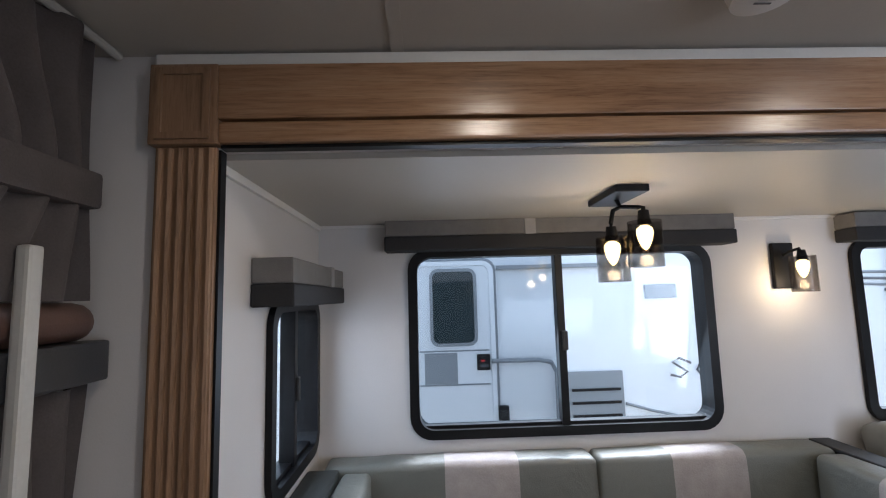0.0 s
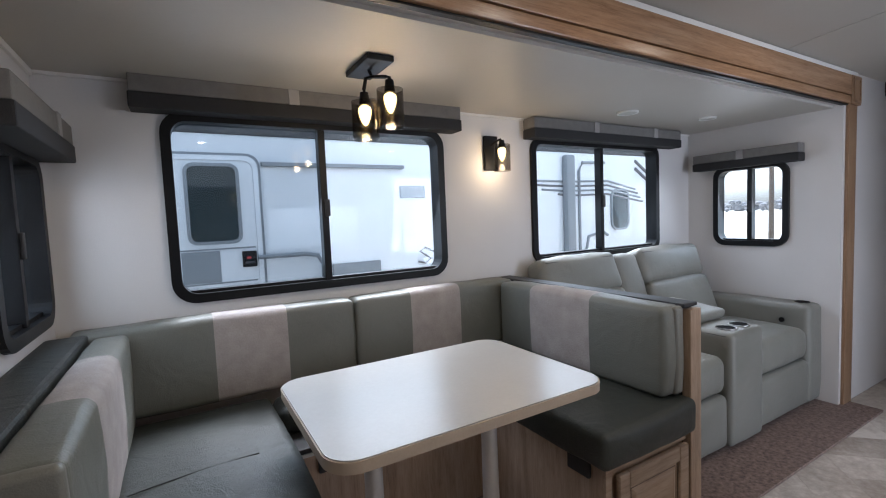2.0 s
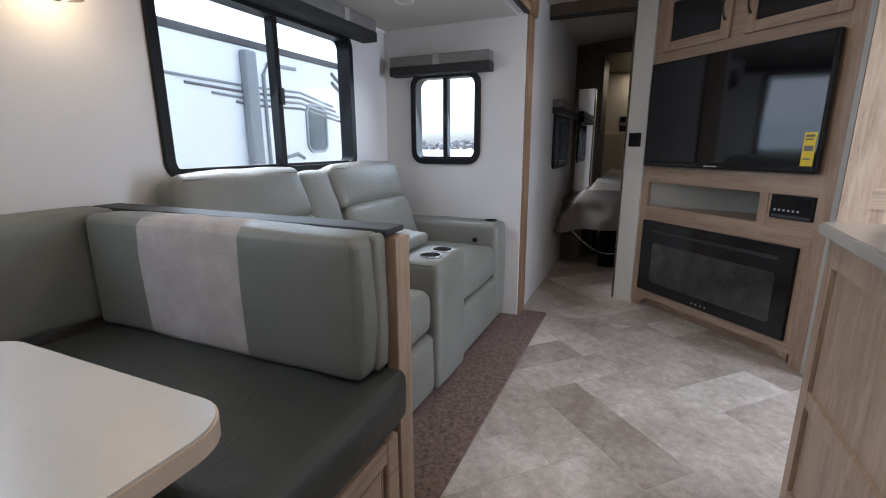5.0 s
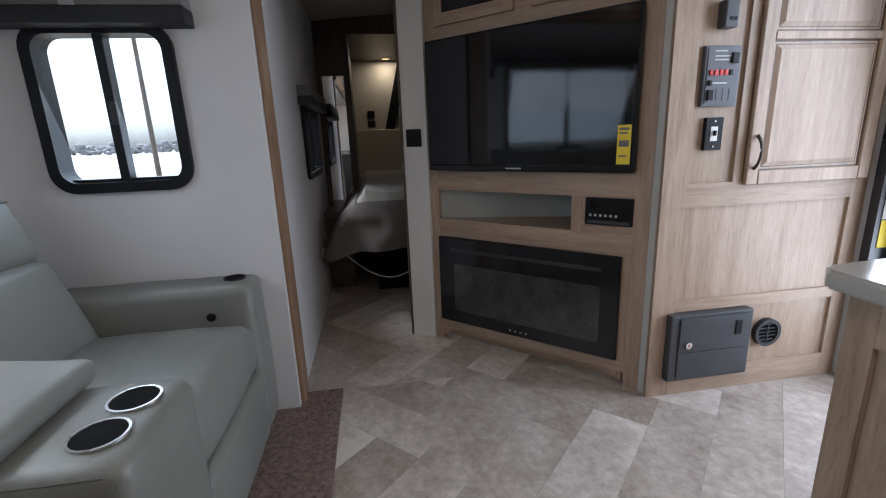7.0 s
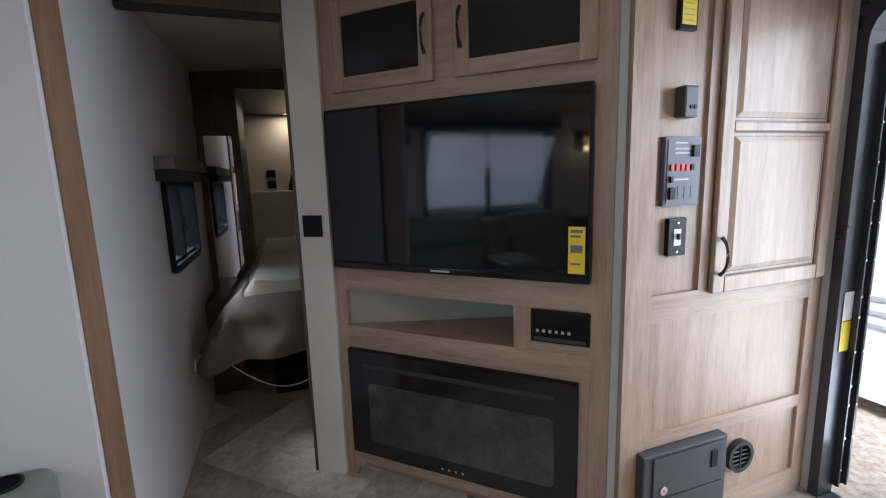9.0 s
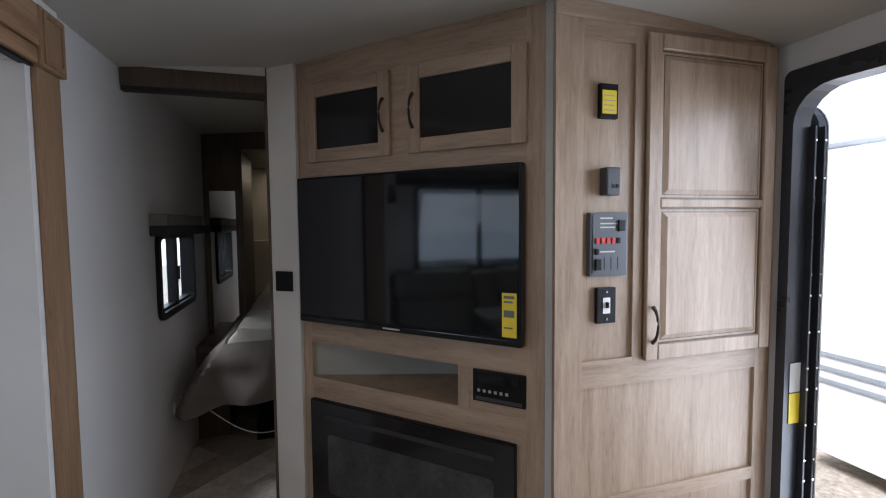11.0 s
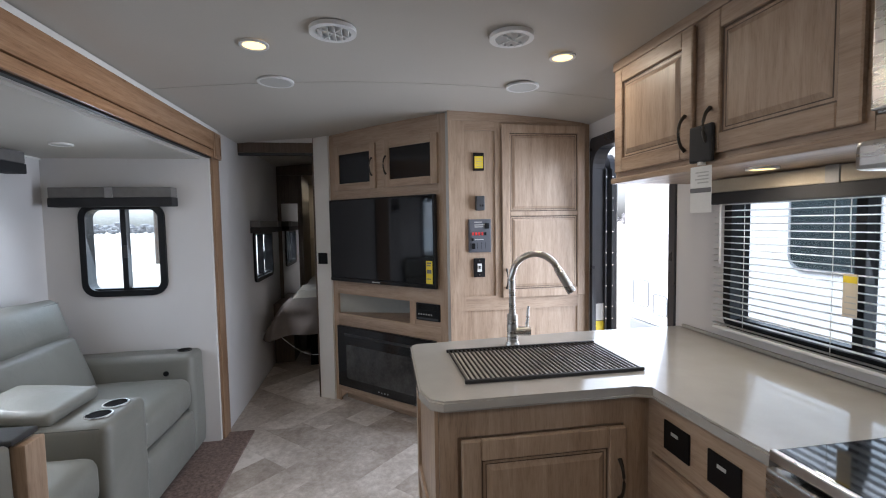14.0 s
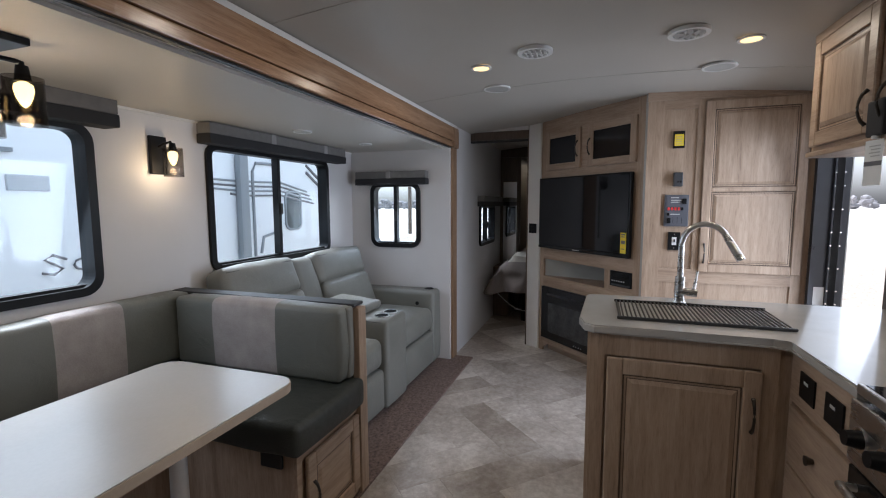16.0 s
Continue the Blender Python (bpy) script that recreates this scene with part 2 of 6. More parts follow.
M["ember"] = surface("dim_ember_glass", (0.022, 0.022, 0.023), (0.075, 0.075, 0.073), 9, 60, 0.14, 0.0)
M["slate"] = surface("slate_grey_plastic", (0.075, 0.078, 0.093), (0.1, 0.103, 0.12), 4, 300, 0.42, 0.15)
M["door_alu"] = surface("black_coated_aluminium", (0.022, 0.024, 0.031), (0.036, 0.038, 0.047), 5, 160, 0.3, 0.08)
M["frosted_black"] = surface("black_acrylic", (0.006, 0.006, 0.007), (0.012, 0.012, 0.013), 3, 40, 0.12, 0.0)


def floor_mat():
    m, n, l, b = base_mat("stone_look_vinyl_plank", 0.34)
    mp = coords(n, l, (1, 1, 1), True)
    a = noise_tex(n, l, mp, 3.4, 8, 0.68, 0.25)
    f = noise_tex(n, l, mp, 26, 8, 0.72, 0.25)
    oi = n.new("ShaderNodeObjectInfo")
    s1 = n.new("ShaderNodeMath")
    s1.operation = 'MULTIPLY_ADD'
    s1.inputs[1].default_value, s1.inputs[2].default_value = 0.2, -0.1
    l.new(oi.outputs["Random"], s1.inputs[0])
    mix = n.new("ShaderNodeMix")
    mix.inputs[0].default_value = 0.45
    l.new(a.outputs[0], mix.inputs[2])
    l.new(f.outputs[0], mix.inputs[3])
    s2 = n.new("ShaderNodeMath")
    l.new(mix.outputs[0], s2.inputs[0])
    l.new(s1.outputs[0], s2.inputs[1])
    r = ramp(n, l, s2.outputs[0], [(0.33, (0.25, 0.205, 0.17)), (0.5, (0.43, 0.38, 0.335)), (0.66, (0.66, 0.61, 0.56))])
    l.new(r.outputs[0], b.inputs["Base Color"])
    bump(n, l, b, f.outputs[0], 0.12, 0.002)
    return m


def field_mat():
    m, n, l, b = base_mat("pale_stubble_field", 0.9)
    mp = coords(n, l, (0.06, 0.3, 1))
    a = noise_tex(n, l, mp, 1.0, 8, 0.7)
    mp2 = coords(n, l, (1, 1, 1))
    g = noise_tex(n, l, mp2, 26, 4, 0.7)
    mix = n.new("ShaderNodeMix")
    mix.inputs[0].default_value = 0.45
    l.new(a.outputs[0], mix.inputs[2])
    l.new(g.outputs[0], mix.inputs[3])
    r = ramp(n, l, mix.outputs[0], [(0.36, (0.3, 0.26, 0.22)), (0.5, (0.5, 0.47, 0.43)), (0.62, (0.68, 0.66, 0.63))])
    l.new(r.outputs[0], b.inputs["Base Color"])
    bump(n, l, b, g.outputs[0], 0.8, 0.02)
    return m


M["floor"] = floor_mat()
M["field"] = field_mat()
M["joint"] = surface("dark_floor_joint", (0.30, 0.265, 0.235), (0.36, 0.325, 0.29), 4, 90, 0.6, 0.1)


# ---- building helpers ----
def box(bm, x0, x1, y0, y1, z0, z1, bevel=0.0, seg=2):
    m4 = Matrix.Translation(((x0 + x1) / 2, (y0 + y1) / 2, (z0 + z1) / 2)) @ Matrix.Diagonal((abs(x1 - x0), abs(y1 - y0), abs(z1 - z0), 1))
    r = bmesh.ops.create_cube(bm, size=1, matrix=m4)
    if bevel > 0:
        es = list({e for v in r["verts"] for e in v.link_edges})
        bmesh.ops.bevel(bm, geom=es, offset=bevel, segments=seg, profile=0.6, affect='EDGES', clamp_overlap=True)
    return bm


def B(*boxes, bevel=0.0, seg=2):
    bm = bmesh.new()
    for b in boxes:
        box(bm, *b, bevel=bevel, seg=seg)
    return bm


def cyl(bm, p0, p1, r0, r1=None, seg=20):
    p0, p1 = Vector(p0), Vector(p1)
    d = p1 - p0
    m4 = Matrix.Translation((p0 + p1) / 2) @ d.to_track_quat('Z', 'Y').to_matrix().to_4x4()
    bmesh.ops.create_cone(bm, cap_ends=True, segments=seg, radius1=r0, radius2=r0 if r1 is None else r1, depth=d.length, matrix=m4)
    return bm


def C(*args, **kw):
    return cyl(bmesh.new(), *args, **kw)


def tube(bm, pts, r, seg=10):
    """A round bar swept along a path of points."""
    pts = [Vector(p) for p in pts]
    rings = []
    up = Vector((0, 0, 1))
    for i, p in enumerate(pts):
        d = (pts[min(i + 1, len(pts) - 1)] - pts[max(i - 1, 0)]).normalized()
        side = d.cross(up)
        if side.length < 0.05:
            side = d.cross(Vector((1, 0, 0)))
        side.normalize()
        nrm = side.cross(d)
        rr = r[i] if isinstance(r, (list, tuple)) else r
        rings.append([bm.verts.new(p + rr * (math.cos(a) * side + math.sin(a) * nrm)) for a in (2 * math.pi * k / seg for k in range(seg))])
    for a, b in zip(rings, rings[1:]):
        for k in range(seg):
            bm.faces.new((a[k], a[(k + 1) % seg], b[(k + 1) % seg], b[k]))
    bm.faces.new(rings[0][::-1])
    bm.faces.new(rings[-1])
    return bm


def rounded(w, h, r, seg=6):
    """Outline of a rounded rectangle, centred, anticlockwise."""
    out = []
    for cx, cy, a0 in ((w / 2 - r, h / 2 - r, 0), (-w / 2 + r, h / 2 - r, 90), (-w / 2 + r, -h / 2 + r, 180), (w / 2 - r, -h / 2 + r, 270)):
        for k in range(seg + 1):
            a = radians(a0 + 90 * k / seg)
            out.append((cx + r * math.cos(a), cy + r * math.sin(a)))
    return out


def slab(bm, outline, z0, z1, m4=Matrix.Identity(4)):
    """A prism on an outline."""
    lo = [bm.verts.new(m4 @ Vector((x, y, z0))) for x, y in outline]
    hi = [bm.verts.new(m4 @ Vector((x, y, z1))) for x, y in outline]
    bm.faces.new(lo[::-1])
    bm.faces.new(hi)
    k = len(lo)
    for i in range(k):
        bm.faces.new((lo[i], lo[(i + 1) % k], hi[(i + 1) % k], hi[i]))
    return bm


def ring(bm, outer, inner, z0, z1, m4=Matrix.Identity(4)):
    """A frame between two outlines of as many points."""
    vs = [[bm.verts.new(m4 @ Vector((x, y, z))) for x, y in o] for o, z in ((outer, z0), (outer, z1), (inner, z1), (inner, z0))]
    k = len(outer)
    for a, b in ((0, 1), (1, 2), (2, 3), (3, 0)):
        for i in range(k):
            j = (i + 1) % k
            bm.faces.new((vs[a][i], vs[a][j], vs[b][j], vs[b][i]))
    return bm


def cushion(x0, x1, y0, y1, z0, z1, r=0.03, puff=0.012, cuts=5, seed=0):
    """A stuffed block with rolled edges and a slight swell."""
    bm = bmesh.new()
    c = Vector(((x0 + x1) / 2, (y0 + y1) / 2, (z0 + z1) / 2))
    h = Vector((abs(x1 - x0) / 2, abs(y1 - y0) / 2, abs(z1 - z0) / 2))
    rr = min(r, 0.98 * h.x, 0.98 * h.y, 0.98 * h.z)
    steps = []
    for i in range(3):
        n = max(2, min(cuts, int(2 * h[i] / 0.035)))
        mid = [-(h[i] - rr) + 2 * (h[i] - rr) * k / n for k in range(n + 1)]
        steps.append([-h[i], -h[i] + 0.55 * rr] + mid + [h[i] - 0.55 * rr, h[i]])
    top = [len(a) - 1 for a in steps]
    grid = {}

    def at(*ijk):
        if ijk not in grid:
            d = Vector([steps[i][ijk[i]] for i in range(3)])
            inner = Vector([max(-(h[i] - rr), min(h[i] - rr, d[i])) for i in range(3)])
            off = d - inner
            q = inner + (off.normalized() * rr if off.length > 1e-6 else off)
            t = [min(1.0, abs(d[i]) / h[i]) for i in range(3)]
            for i in range(3):
                j, k = (i + 1) % 3, (i + 2) % 3
                if t[i] > 0.99:
                    q[i] += math.copysign(puff * (1 - t[j] ** 2) * (1 - t[k] ** 2), d[i])
            w = noise.noise_vector((c + d + Vector((seed * 3.1, 0, 0))) * 7)
            w2 = noise.noise_vector((c + d + Vector((seed * 1.7, 5, 0))) * 19)
            grid[ijk] = bm.verts.new(c + q + w * 0.004 + w2 * 0.0012)
        return grid[ijk]
    for i in range(3):
        j, k = (i + 1) % 3, (i + 2) % 3
        for side in (0, top[i]):
            for a in range(top[j]):
                for b in range(top[k]):
                    quad = []
                    for da, db in ((0, 0), (1, 0), (1, 1), (0, 1)):
                        key = [0, 0, 0]
                        key[i], key[j], key[k] = side, a + da, b + db
                        quad.append(at(*key))
                    bm.faces.new(quad)
    return bm


def move(bm, m4):
    bm.transform(m4)
    return bm


def to_mesh(name, bm, material, smooth=False):
    bmesh.ops.recalc_face_normals(bm, faces=bm.faces[:])
    me = bpy.data.meshes.new(name)
    if smooth:
        for f in bm.faces:
            f.smooth = True
        for e in bm.edges:
            e.smooth = len(e.link_faces) == 2 and e.calc_face_angle(0) < radians(38)
    bm.to_mesh(me)
    bm.free()
    me.materials.append(material)
    return me


def part(name, bm, material, parent, label="", smooth=False):
    ob = new(name, to_mesh(name, bm, material, smooth))
    ob.parent = parent
    ob.matrix_parent_inverse = parent.matrix_basis.inverted() if parent.type == 'EMPTY' else Matrix.Identity(4)
    if label:
        tagged(ob, label)
    return ob


def thing(name, place, label, category, group="", kind=""):
    ob = new(name)
    ob.empty_display_size = 0.05
    ob.matrix_basis = Matrix.Translation(place)
    return tagged(ob, label, category, group, kind)


def solid(name, bm, material, label, category, group="", kind="", smooth=False):
    return tagged(new(name, to_mesh(name, bm, material, smooth)), label, category, group, kind)


def setting(name, bm, material, label, category, smooth=False):
    return solid(name, bm, material, label, category, kind="structure", smooth=smooth)


def plane_frame(origin, along, out):
    """Local x along the face, local y up, local z out of the face."""
    a, o = Vector(along).normalized(), Vector(out).normalized()
    u = Vector((0, 0, 1))
    m4 = Matrix((a, u, o)).transposed().to_4x4()
    m4.translation = Vector(origin)
    return m4


def arc_handle(parent, m4, x, y, length=0.11, vertical=True, material="bronze", name="handle", label="curved dark metal pull handle"):
    pts = []
    for k in range(9):
        t = k / 8
        s = (t - 0.5) * length
        h = 0.004 + 0.026 * math.sin(math.pi * t) ** 0.6
        pts.append(m4 @ (Vector((x, y + s, h)) if vertical else Vector((x + s, y, h))))
    rr = [0.0075, 0.006, 0.005, 0.005, 0.005, 0.005, 0.005, 0.006, 0.0075]
    return part(name, tube(bmesh.new(), pts, rr, 8), M[material], parent, label, True)


def panel_door(name, parent, m4, x0, x1, y0, y1, panels, mat_frame, mat_panel, handle=None, stile=0.055, thick=0.02):
    """A framed door with raised panels, in the face's own frame."""
    spans = panels
    door = part(name, move(B((x0 + 0.002, x1 - 0.002, y0 + 0.002, y1 - 0.002, 0.001, 0.0018)), m4), mat_frame, parent)
    for a in (x0, x1 - stile):
        part("stile", move(B((a, a + stile, y0, y1, 0.002, thick), bevel=0.004, seg=1), m4), mat_frame, door)
    ys = [y0] + [v for s in spans for v in s] + [y1]
    for a, b in zip(ys[0::2], ys[1::2]):
        part("rail", move(B((x0 + stile, x1 - stile, a, b, 0.002, thick - 0.0005), bevel=0.003, seg=1), m4), mat_frame, door)
    for a, b in spans:
        pb = bmesh.new()
        xa, xb = x0 + stile, x1 - stile
        box(pb, xa, xb, a, b, 0.002, 0.008)
        e, f = 0.016, 0.034
        quads = [[(xa + e, a + e, 0.008), (xb - e, a + e, 0.008), (xb - e, b - e, 0.008), (xa + e, b - e, 0.008)],
                 [(xa + f, a + f, 0.016), (xb - f, a + f, 0.016), (xb - f, b - f, 0.016), (xa + f, b - f, 0.016)]]
        vs = [[pb.verts.new(p) for p in q] for q in quads]
        for i in range(4):
            pb.faces.new((vs[0][i], vs[0][(i + 1) % 4], vs[1][(i + 1) % 4], vs[1][i]))
        pb.faces.new(vs[1])
        part("door_panel", move(pb, m4), mat_panel, door)
        gm = m4 @ Matrix.Translation(((xa + xb) / 2, (a + b) / 2, 0))
        gl = bmesh.new()
        for inset, gw in ((0.0005, 0.006), (e - 0.002, 0.004)):
            ring(gl, rounded(xb - xa - 2 * inset, b - a - 2 * inset, 0.0005, 1), rounded(xb - xa - 2 * inset - 2 * gw, b - a - 2 * inset - 2 * gw, 0.0005, 1), 0.0075, 0.0086, gm)
        part("glaze_line", gl, M["glaze"], door, "dark glaze in the panel grooves")
    if handle:
        arc_handle(door, m4 @ Matrix.Translation((0, 0, thick)), *handle)
    return door


def rv_window(name, m4, w, h, split, wall_thick, label, r=0.075, latch=True, glass="glass", first="glass"):
    """A sliding window with a black rounded frame; local z points into the room, the outer face at -wall_thick."""
    t = thing(name, m4.translation, label, "window", kind="structure")
    out, inn = rounded(w, h, r), rounded(w - 0.075, h - 0.075, r - 0.03)
    bm = ring(bmesh.new(), out, inn, 0.001, 0.02, m4)
    ring(bm, rounded(w - 0.055, h - 0.055, r - 0.03), inn, -wall_thick - 0.008, 0.002, m4)
    part("window_frame", bm, M["black"], t, "black rounded window frame")
    xs = -w / 2 + w * split
    part("mullion", move(B((xs - 0.016, xs + 0.016, -h / 2 + 0.03, h / 2 - 0.03, -0.045, 0.006), bevel=0.003), m4), M["black"], t)
    part("track", move(B((-w / 2 + 0.05, w / 2 - 0.05, -h / 2 + 0.036, -h / 2 + 0.05, -0.045, -0.004)), m4), M["black"], t)
    for a, b in ((-w / 2 + 0.03, xs), (xs, w / 2 - 0.03)):
        p = part("pane", move(B((a, b, -h / 2 + 0.03, h / 2 - 0.03, -0.032, -0.028)), m4), M[first if a < -w / 2 + 0.05 and first != "glass" else glass], t)
        p.visible_shadow = False
    if latch:
        part("latch", move(B((xs - 0.002, xs + 0.022, -0.05, 0.03, 0.004, 0.016), bevel=0.004), m4), M["black_soft"], t)
    return t


def valance(m4, w, h, depth, bands, label, upper="valance"):
    """A padded window valance box: grey cloth above, charcoal below."""
    t = thing("window_valance", m4.translation, label, "valance", "window valances")
    cut = h * 0.47
    part("upper_board", move(B((-w / 2, w / 2, cut, h, 0, depth), bevel=0.006), m4), M[upper], t, "grey linen-covered board")
    part("lower_board", move(B((-w / 2 - 0.003, w / 2 + 0.003, 0, cut, 0, depth + 0.004), bevel=0.006), m4), M["valance_dark"], t, "charcoal fabric lower board")
    for b in bands:
        part("band", move(B((b - 0.022, b + 0.022, cut - 0.001, h + 0.003, 0.002, depth + 0.004), bevel=0.002), m4), M["valance_band"], t, "pale grey vertical band")
    return t


def wall_with_holes(axis, place, thick, a0, a1, z0, z1, holes):
    """A wall across one axis with rectangular openings (a0, a1, z0, z1), in one mesh."""
    bm = bmesh.new()
    ga = sorted({a0, a1, *[v for h in holes for v in h[:2]]})
    gz = sorted({z0, z1, *[v for h in holes for v in h[2:]]})
    corner = {}

    def vert(i, j, k):
        if (i, j, k) not in corner:
            d = place + thick * k
            corner[i, j, k] = bm.verts.new((ga[i], d, gz[j]) if axis == 'y' else (d, ga[i], gz[j]))
        return corner[i, j, k]

    def full(i, j):
        if not (0 <= i < len(ga) - 1 and 0 <= j < len(gz) - 1):
            return False
        ca, cz = (ga[i] + ga[i + 1]) / 2, (gz[j] + gz[j + 1]) / 2
        return not any(h[0] < ca < h[1] and h[2] < cz < h[3] for h in holes)
    for i in range(len(ga) - 1):
        for j in range(len(gz) - 1):
            if not full(i, j):
                continue
            for k in (0, 1):
                bm.faces.new([vert(i + p, j + q, k) for p, q in ((0, 0), (1, 0), (1, 1), (0, 1))])
            for di, dj, (p, q), (r, s) in ((-1, 0, (0, 0), (0, 1)), (1, 0, (1, 0), (1, 1)), (0, -1, (0, 0), (1, 0)), (0, 1, (0, 1), (1, 1))):
                if not full(i + di, j + dj):
                    bm.faces.new((vert(i + p, j + q, 0), vert(i + r, j + s, 0), vert(i + r, j + s, 1), vert(i + p, j + q, 1)))
    return bm


# ---- the shell ----
CEIL, YS, YB, YD = 2.17, 1.33, 2.295, -1.18
XL, XR = -0.158, 3.78
SLIDE_CEIL = 1.875


def roof_z(y):
    """Height of the slightly crowned ceiling."""
    return 2.16 - 0.07 * ((y - 0.08) / 1.25) ** 2

WT = 0.06

W1 = (0.86, 1.38, 1.29, 0.775)
W2 = (2.75, 1.38, 1.25, 0.77)
W3 = (1.848, 1.302, 0.49, 0.585)
W0 = (1.97, 1.278, 0.54, 0.58)
W4 = (5.15, 1.165, 0.72, 0.46)
WK = (1.72, 1.27, 1.24, 0.60)


def hole(c, z, w, h):
    return (c - w / 2 + 0.03, c + w / 2 - 0.03, z - h / 2 + 0.03, z + h / 2 - 0.03)


setting("wall_slide_back", wall_with_holes('y', YB, WT, XL - WT, XR + WT, 0, SLIDE_CEIL, [hole(*W1), hole(*W2)]), M["wall"], "white papered slide-out wall with two windows", "wall")
setting("wall_slide_end", wall_with_holes('x', XR, WT, YS, YB, 0, SLIDE_CEIL + 0.0135, [hole(*W3)]), M["wall"], "white papered end wall of the slide-out", "wall")
setting("wall_slide_start", wall_with_holes('x', XL, -WT, YS, YB, 0, SLIDE_CEIL + 0.0135, [hole(*W0)]), M["wall"], "white papered end wall of the dinette", "wall")
setting("wall_corridor", wall_with_holes('y', YS, 0.05, 3.90, 7.2, 0, CEIL + 0.05, [hole(*W4)]), M["wall"], "white papered side wall running into the bedroom", "wall")
setting("wall_above_slide", B((-0.255, 3.90, YS, YS + 0.05, SLIDE_CEIL + 0.014, CEIL + 0.05)), M["wall"], "narrow white wall above the slide-out opening", "wall")
setting("wall_bunk_side", B((-1.8, -0.255, YS, YS + 0.05, 0, CEIL + 0.05)), M["wall"], "white papered wall beside the bunk", "wall")
setting("wall_door_side", wall_with_holes('y', YD, -0.06, -1.8, 7.2, -0.02, CEIL + 0.05,
        [(2.685, 3.495, -0.02, 1.945), hole(*WK)]), M["wall"], "white papered wall with entry door and kitchen window", "wall")
setting("wall_rear", B((-1.86, -1.8, YD - 0.06, YS + 0.05, 0, CEIL + 0.05)), M["wall"], "plain white rear wall", "wall")
setting("wall_front", B((7.2, 7.26, YD - 0.06, YS + 0.05, 0, CEIL + 0.05)), M["cream"], "cream bedroom end wall", "wall")
rb = [(YD + (YS - YD) * k / 20, roof_z(YD + (YS - YD) * k / 20)) for k in range(21)]
ROT = Matrix(((0, 0, 1, 0), (1, 0, 0, 0), (0, 1, 0, 0), (0, 0, 0, 1)))
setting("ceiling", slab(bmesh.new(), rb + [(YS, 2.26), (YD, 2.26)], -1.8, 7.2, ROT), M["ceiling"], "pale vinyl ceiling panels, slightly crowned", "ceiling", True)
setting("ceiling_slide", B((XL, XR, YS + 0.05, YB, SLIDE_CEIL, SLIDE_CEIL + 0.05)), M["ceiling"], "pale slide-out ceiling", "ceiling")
setting("floor", B((-1.8, 7.2, YD, YS + 0.02, -0.05, -0.004)), M["joint"], "herringbone stone-look vinyl plank floor", "floor")
setting("floor_slide", B((XL, XR, YS + 0.02, YB, -0.05, 0.002)), M["joint"], "slide-out floor deck", "floor")
setting("slide_carpet", slab(bmesh.new(), [(XL + 0.001, 1.15), (3.90, 1.15), (3.90, YS + 0.019), (XR - 0.001, YS + 0.019), (XR - 0.001, YB - 0.001), (XL + 0.001, YB - 0.001)], 0.0005, 0.012), M["carpet"], "brown speckled loop carpet on the slide-out floor", "carpet")
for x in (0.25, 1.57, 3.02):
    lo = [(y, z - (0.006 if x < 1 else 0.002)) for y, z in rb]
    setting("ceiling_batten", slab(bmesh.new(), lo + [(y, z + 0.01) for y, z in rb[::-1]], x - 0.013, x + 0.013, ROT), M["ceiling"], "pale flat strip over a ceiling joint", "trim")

# trim round the slide-out opening
t = thing("slide_beam", (1.9, YS, 1.91), "brown wood-grain beam over the slide-out opening", "beam", kind="structure")
part("upper_board", B((-0.118, 3.80, YS - 0.03, YS, 1.938, 2.055), bevel=0.003), M["beam"], t)
part("lower_board", B((-0.118, 3.80, YS - 0.026, YS, 1.889, 1.934), bevel=0.006), M["beam"], t)
part("return_board", B((-0.118, 3.80, YS - 0.012, YS + 0.012, 1.881, 1.8885)), M["black"], t, "black seal under the beam")
part("crown_strip", B((-0.255, 3.93, YS - 0.02, YS - 0.001, 2.057, 2.085), bevel=0.005), M["trim_white"], t, "white crown strip")


def pilaster(x0, x1, fluted):
    p = thing("pilaster", ((x0 + x1) / 2, YS, 0), "brown wood-grain pilaster with a square block on top", "pilaster", "slide-out pilasters", "structure")
    part("shaft", B((x0, x1, YS - 0.018, YS - 0.001, 0.0, 1.884), bevel=0.003), M["pilaster"], p)
    if fluted:
        k = 6
        w = (x1 - x0) / k
        for i in range(k):
            xc = x0 + (i + 0.5) * w
            part("flute", C((xc, YS - 0.017, 0.0), (xc, YS - 0.017, 1.88), w * 0.36, seg=8), M["pilaster"], p, "", True)
    bl = part("block", B((x0 - 0.008, x1 + 0.008, YS - 0.034, YS - 0.001, 1.885, 2.055), bevel=0.004), M["pilaster"], p)
    f = plane_frame(((x0 + x1) / 2, YS - 0.034, 1.97), (1, 0, 0), (0, -1, 0))
    ww = x1 - x0
    part("block_moulding", ring(bmesh.new(), rounded(ww - 0.012, 0.15, 0.002, 1), rounded(ww - 0.04, 0.122, 0.002, 1), 0.0, 0.005, f), M["pilaster"], bl)
    return p


pilaster(-0.247, -0.125, True)
pilaster(3.805, 3.928, False)
setting("trim_seal", B((3.9285, 3.938, YS - 0.012, YS - 0.001, 0, 2.05)), M["black_soft"], "black rubber seal beside the pilaster", "trim")
setting("trim_seal_start", B((-0.1245, -0.119, YS - 0.006, YS + 0.018, 0, 1.88)), M["black"], "black rubber seal along the slide-out opening", "trim")
for x0, x1, y0, y1 in ((XL + 0.0015, XR - 0.0015, YB - 0.012, YB - 0.0005), ):
    setting("trim_cove", B((x0, x1, y0, y1, SLIDE_CEIL - 0.012, SLIDE_CEIL - 0.0005)), M["trim_white"], "thin white cove strip", "trim")
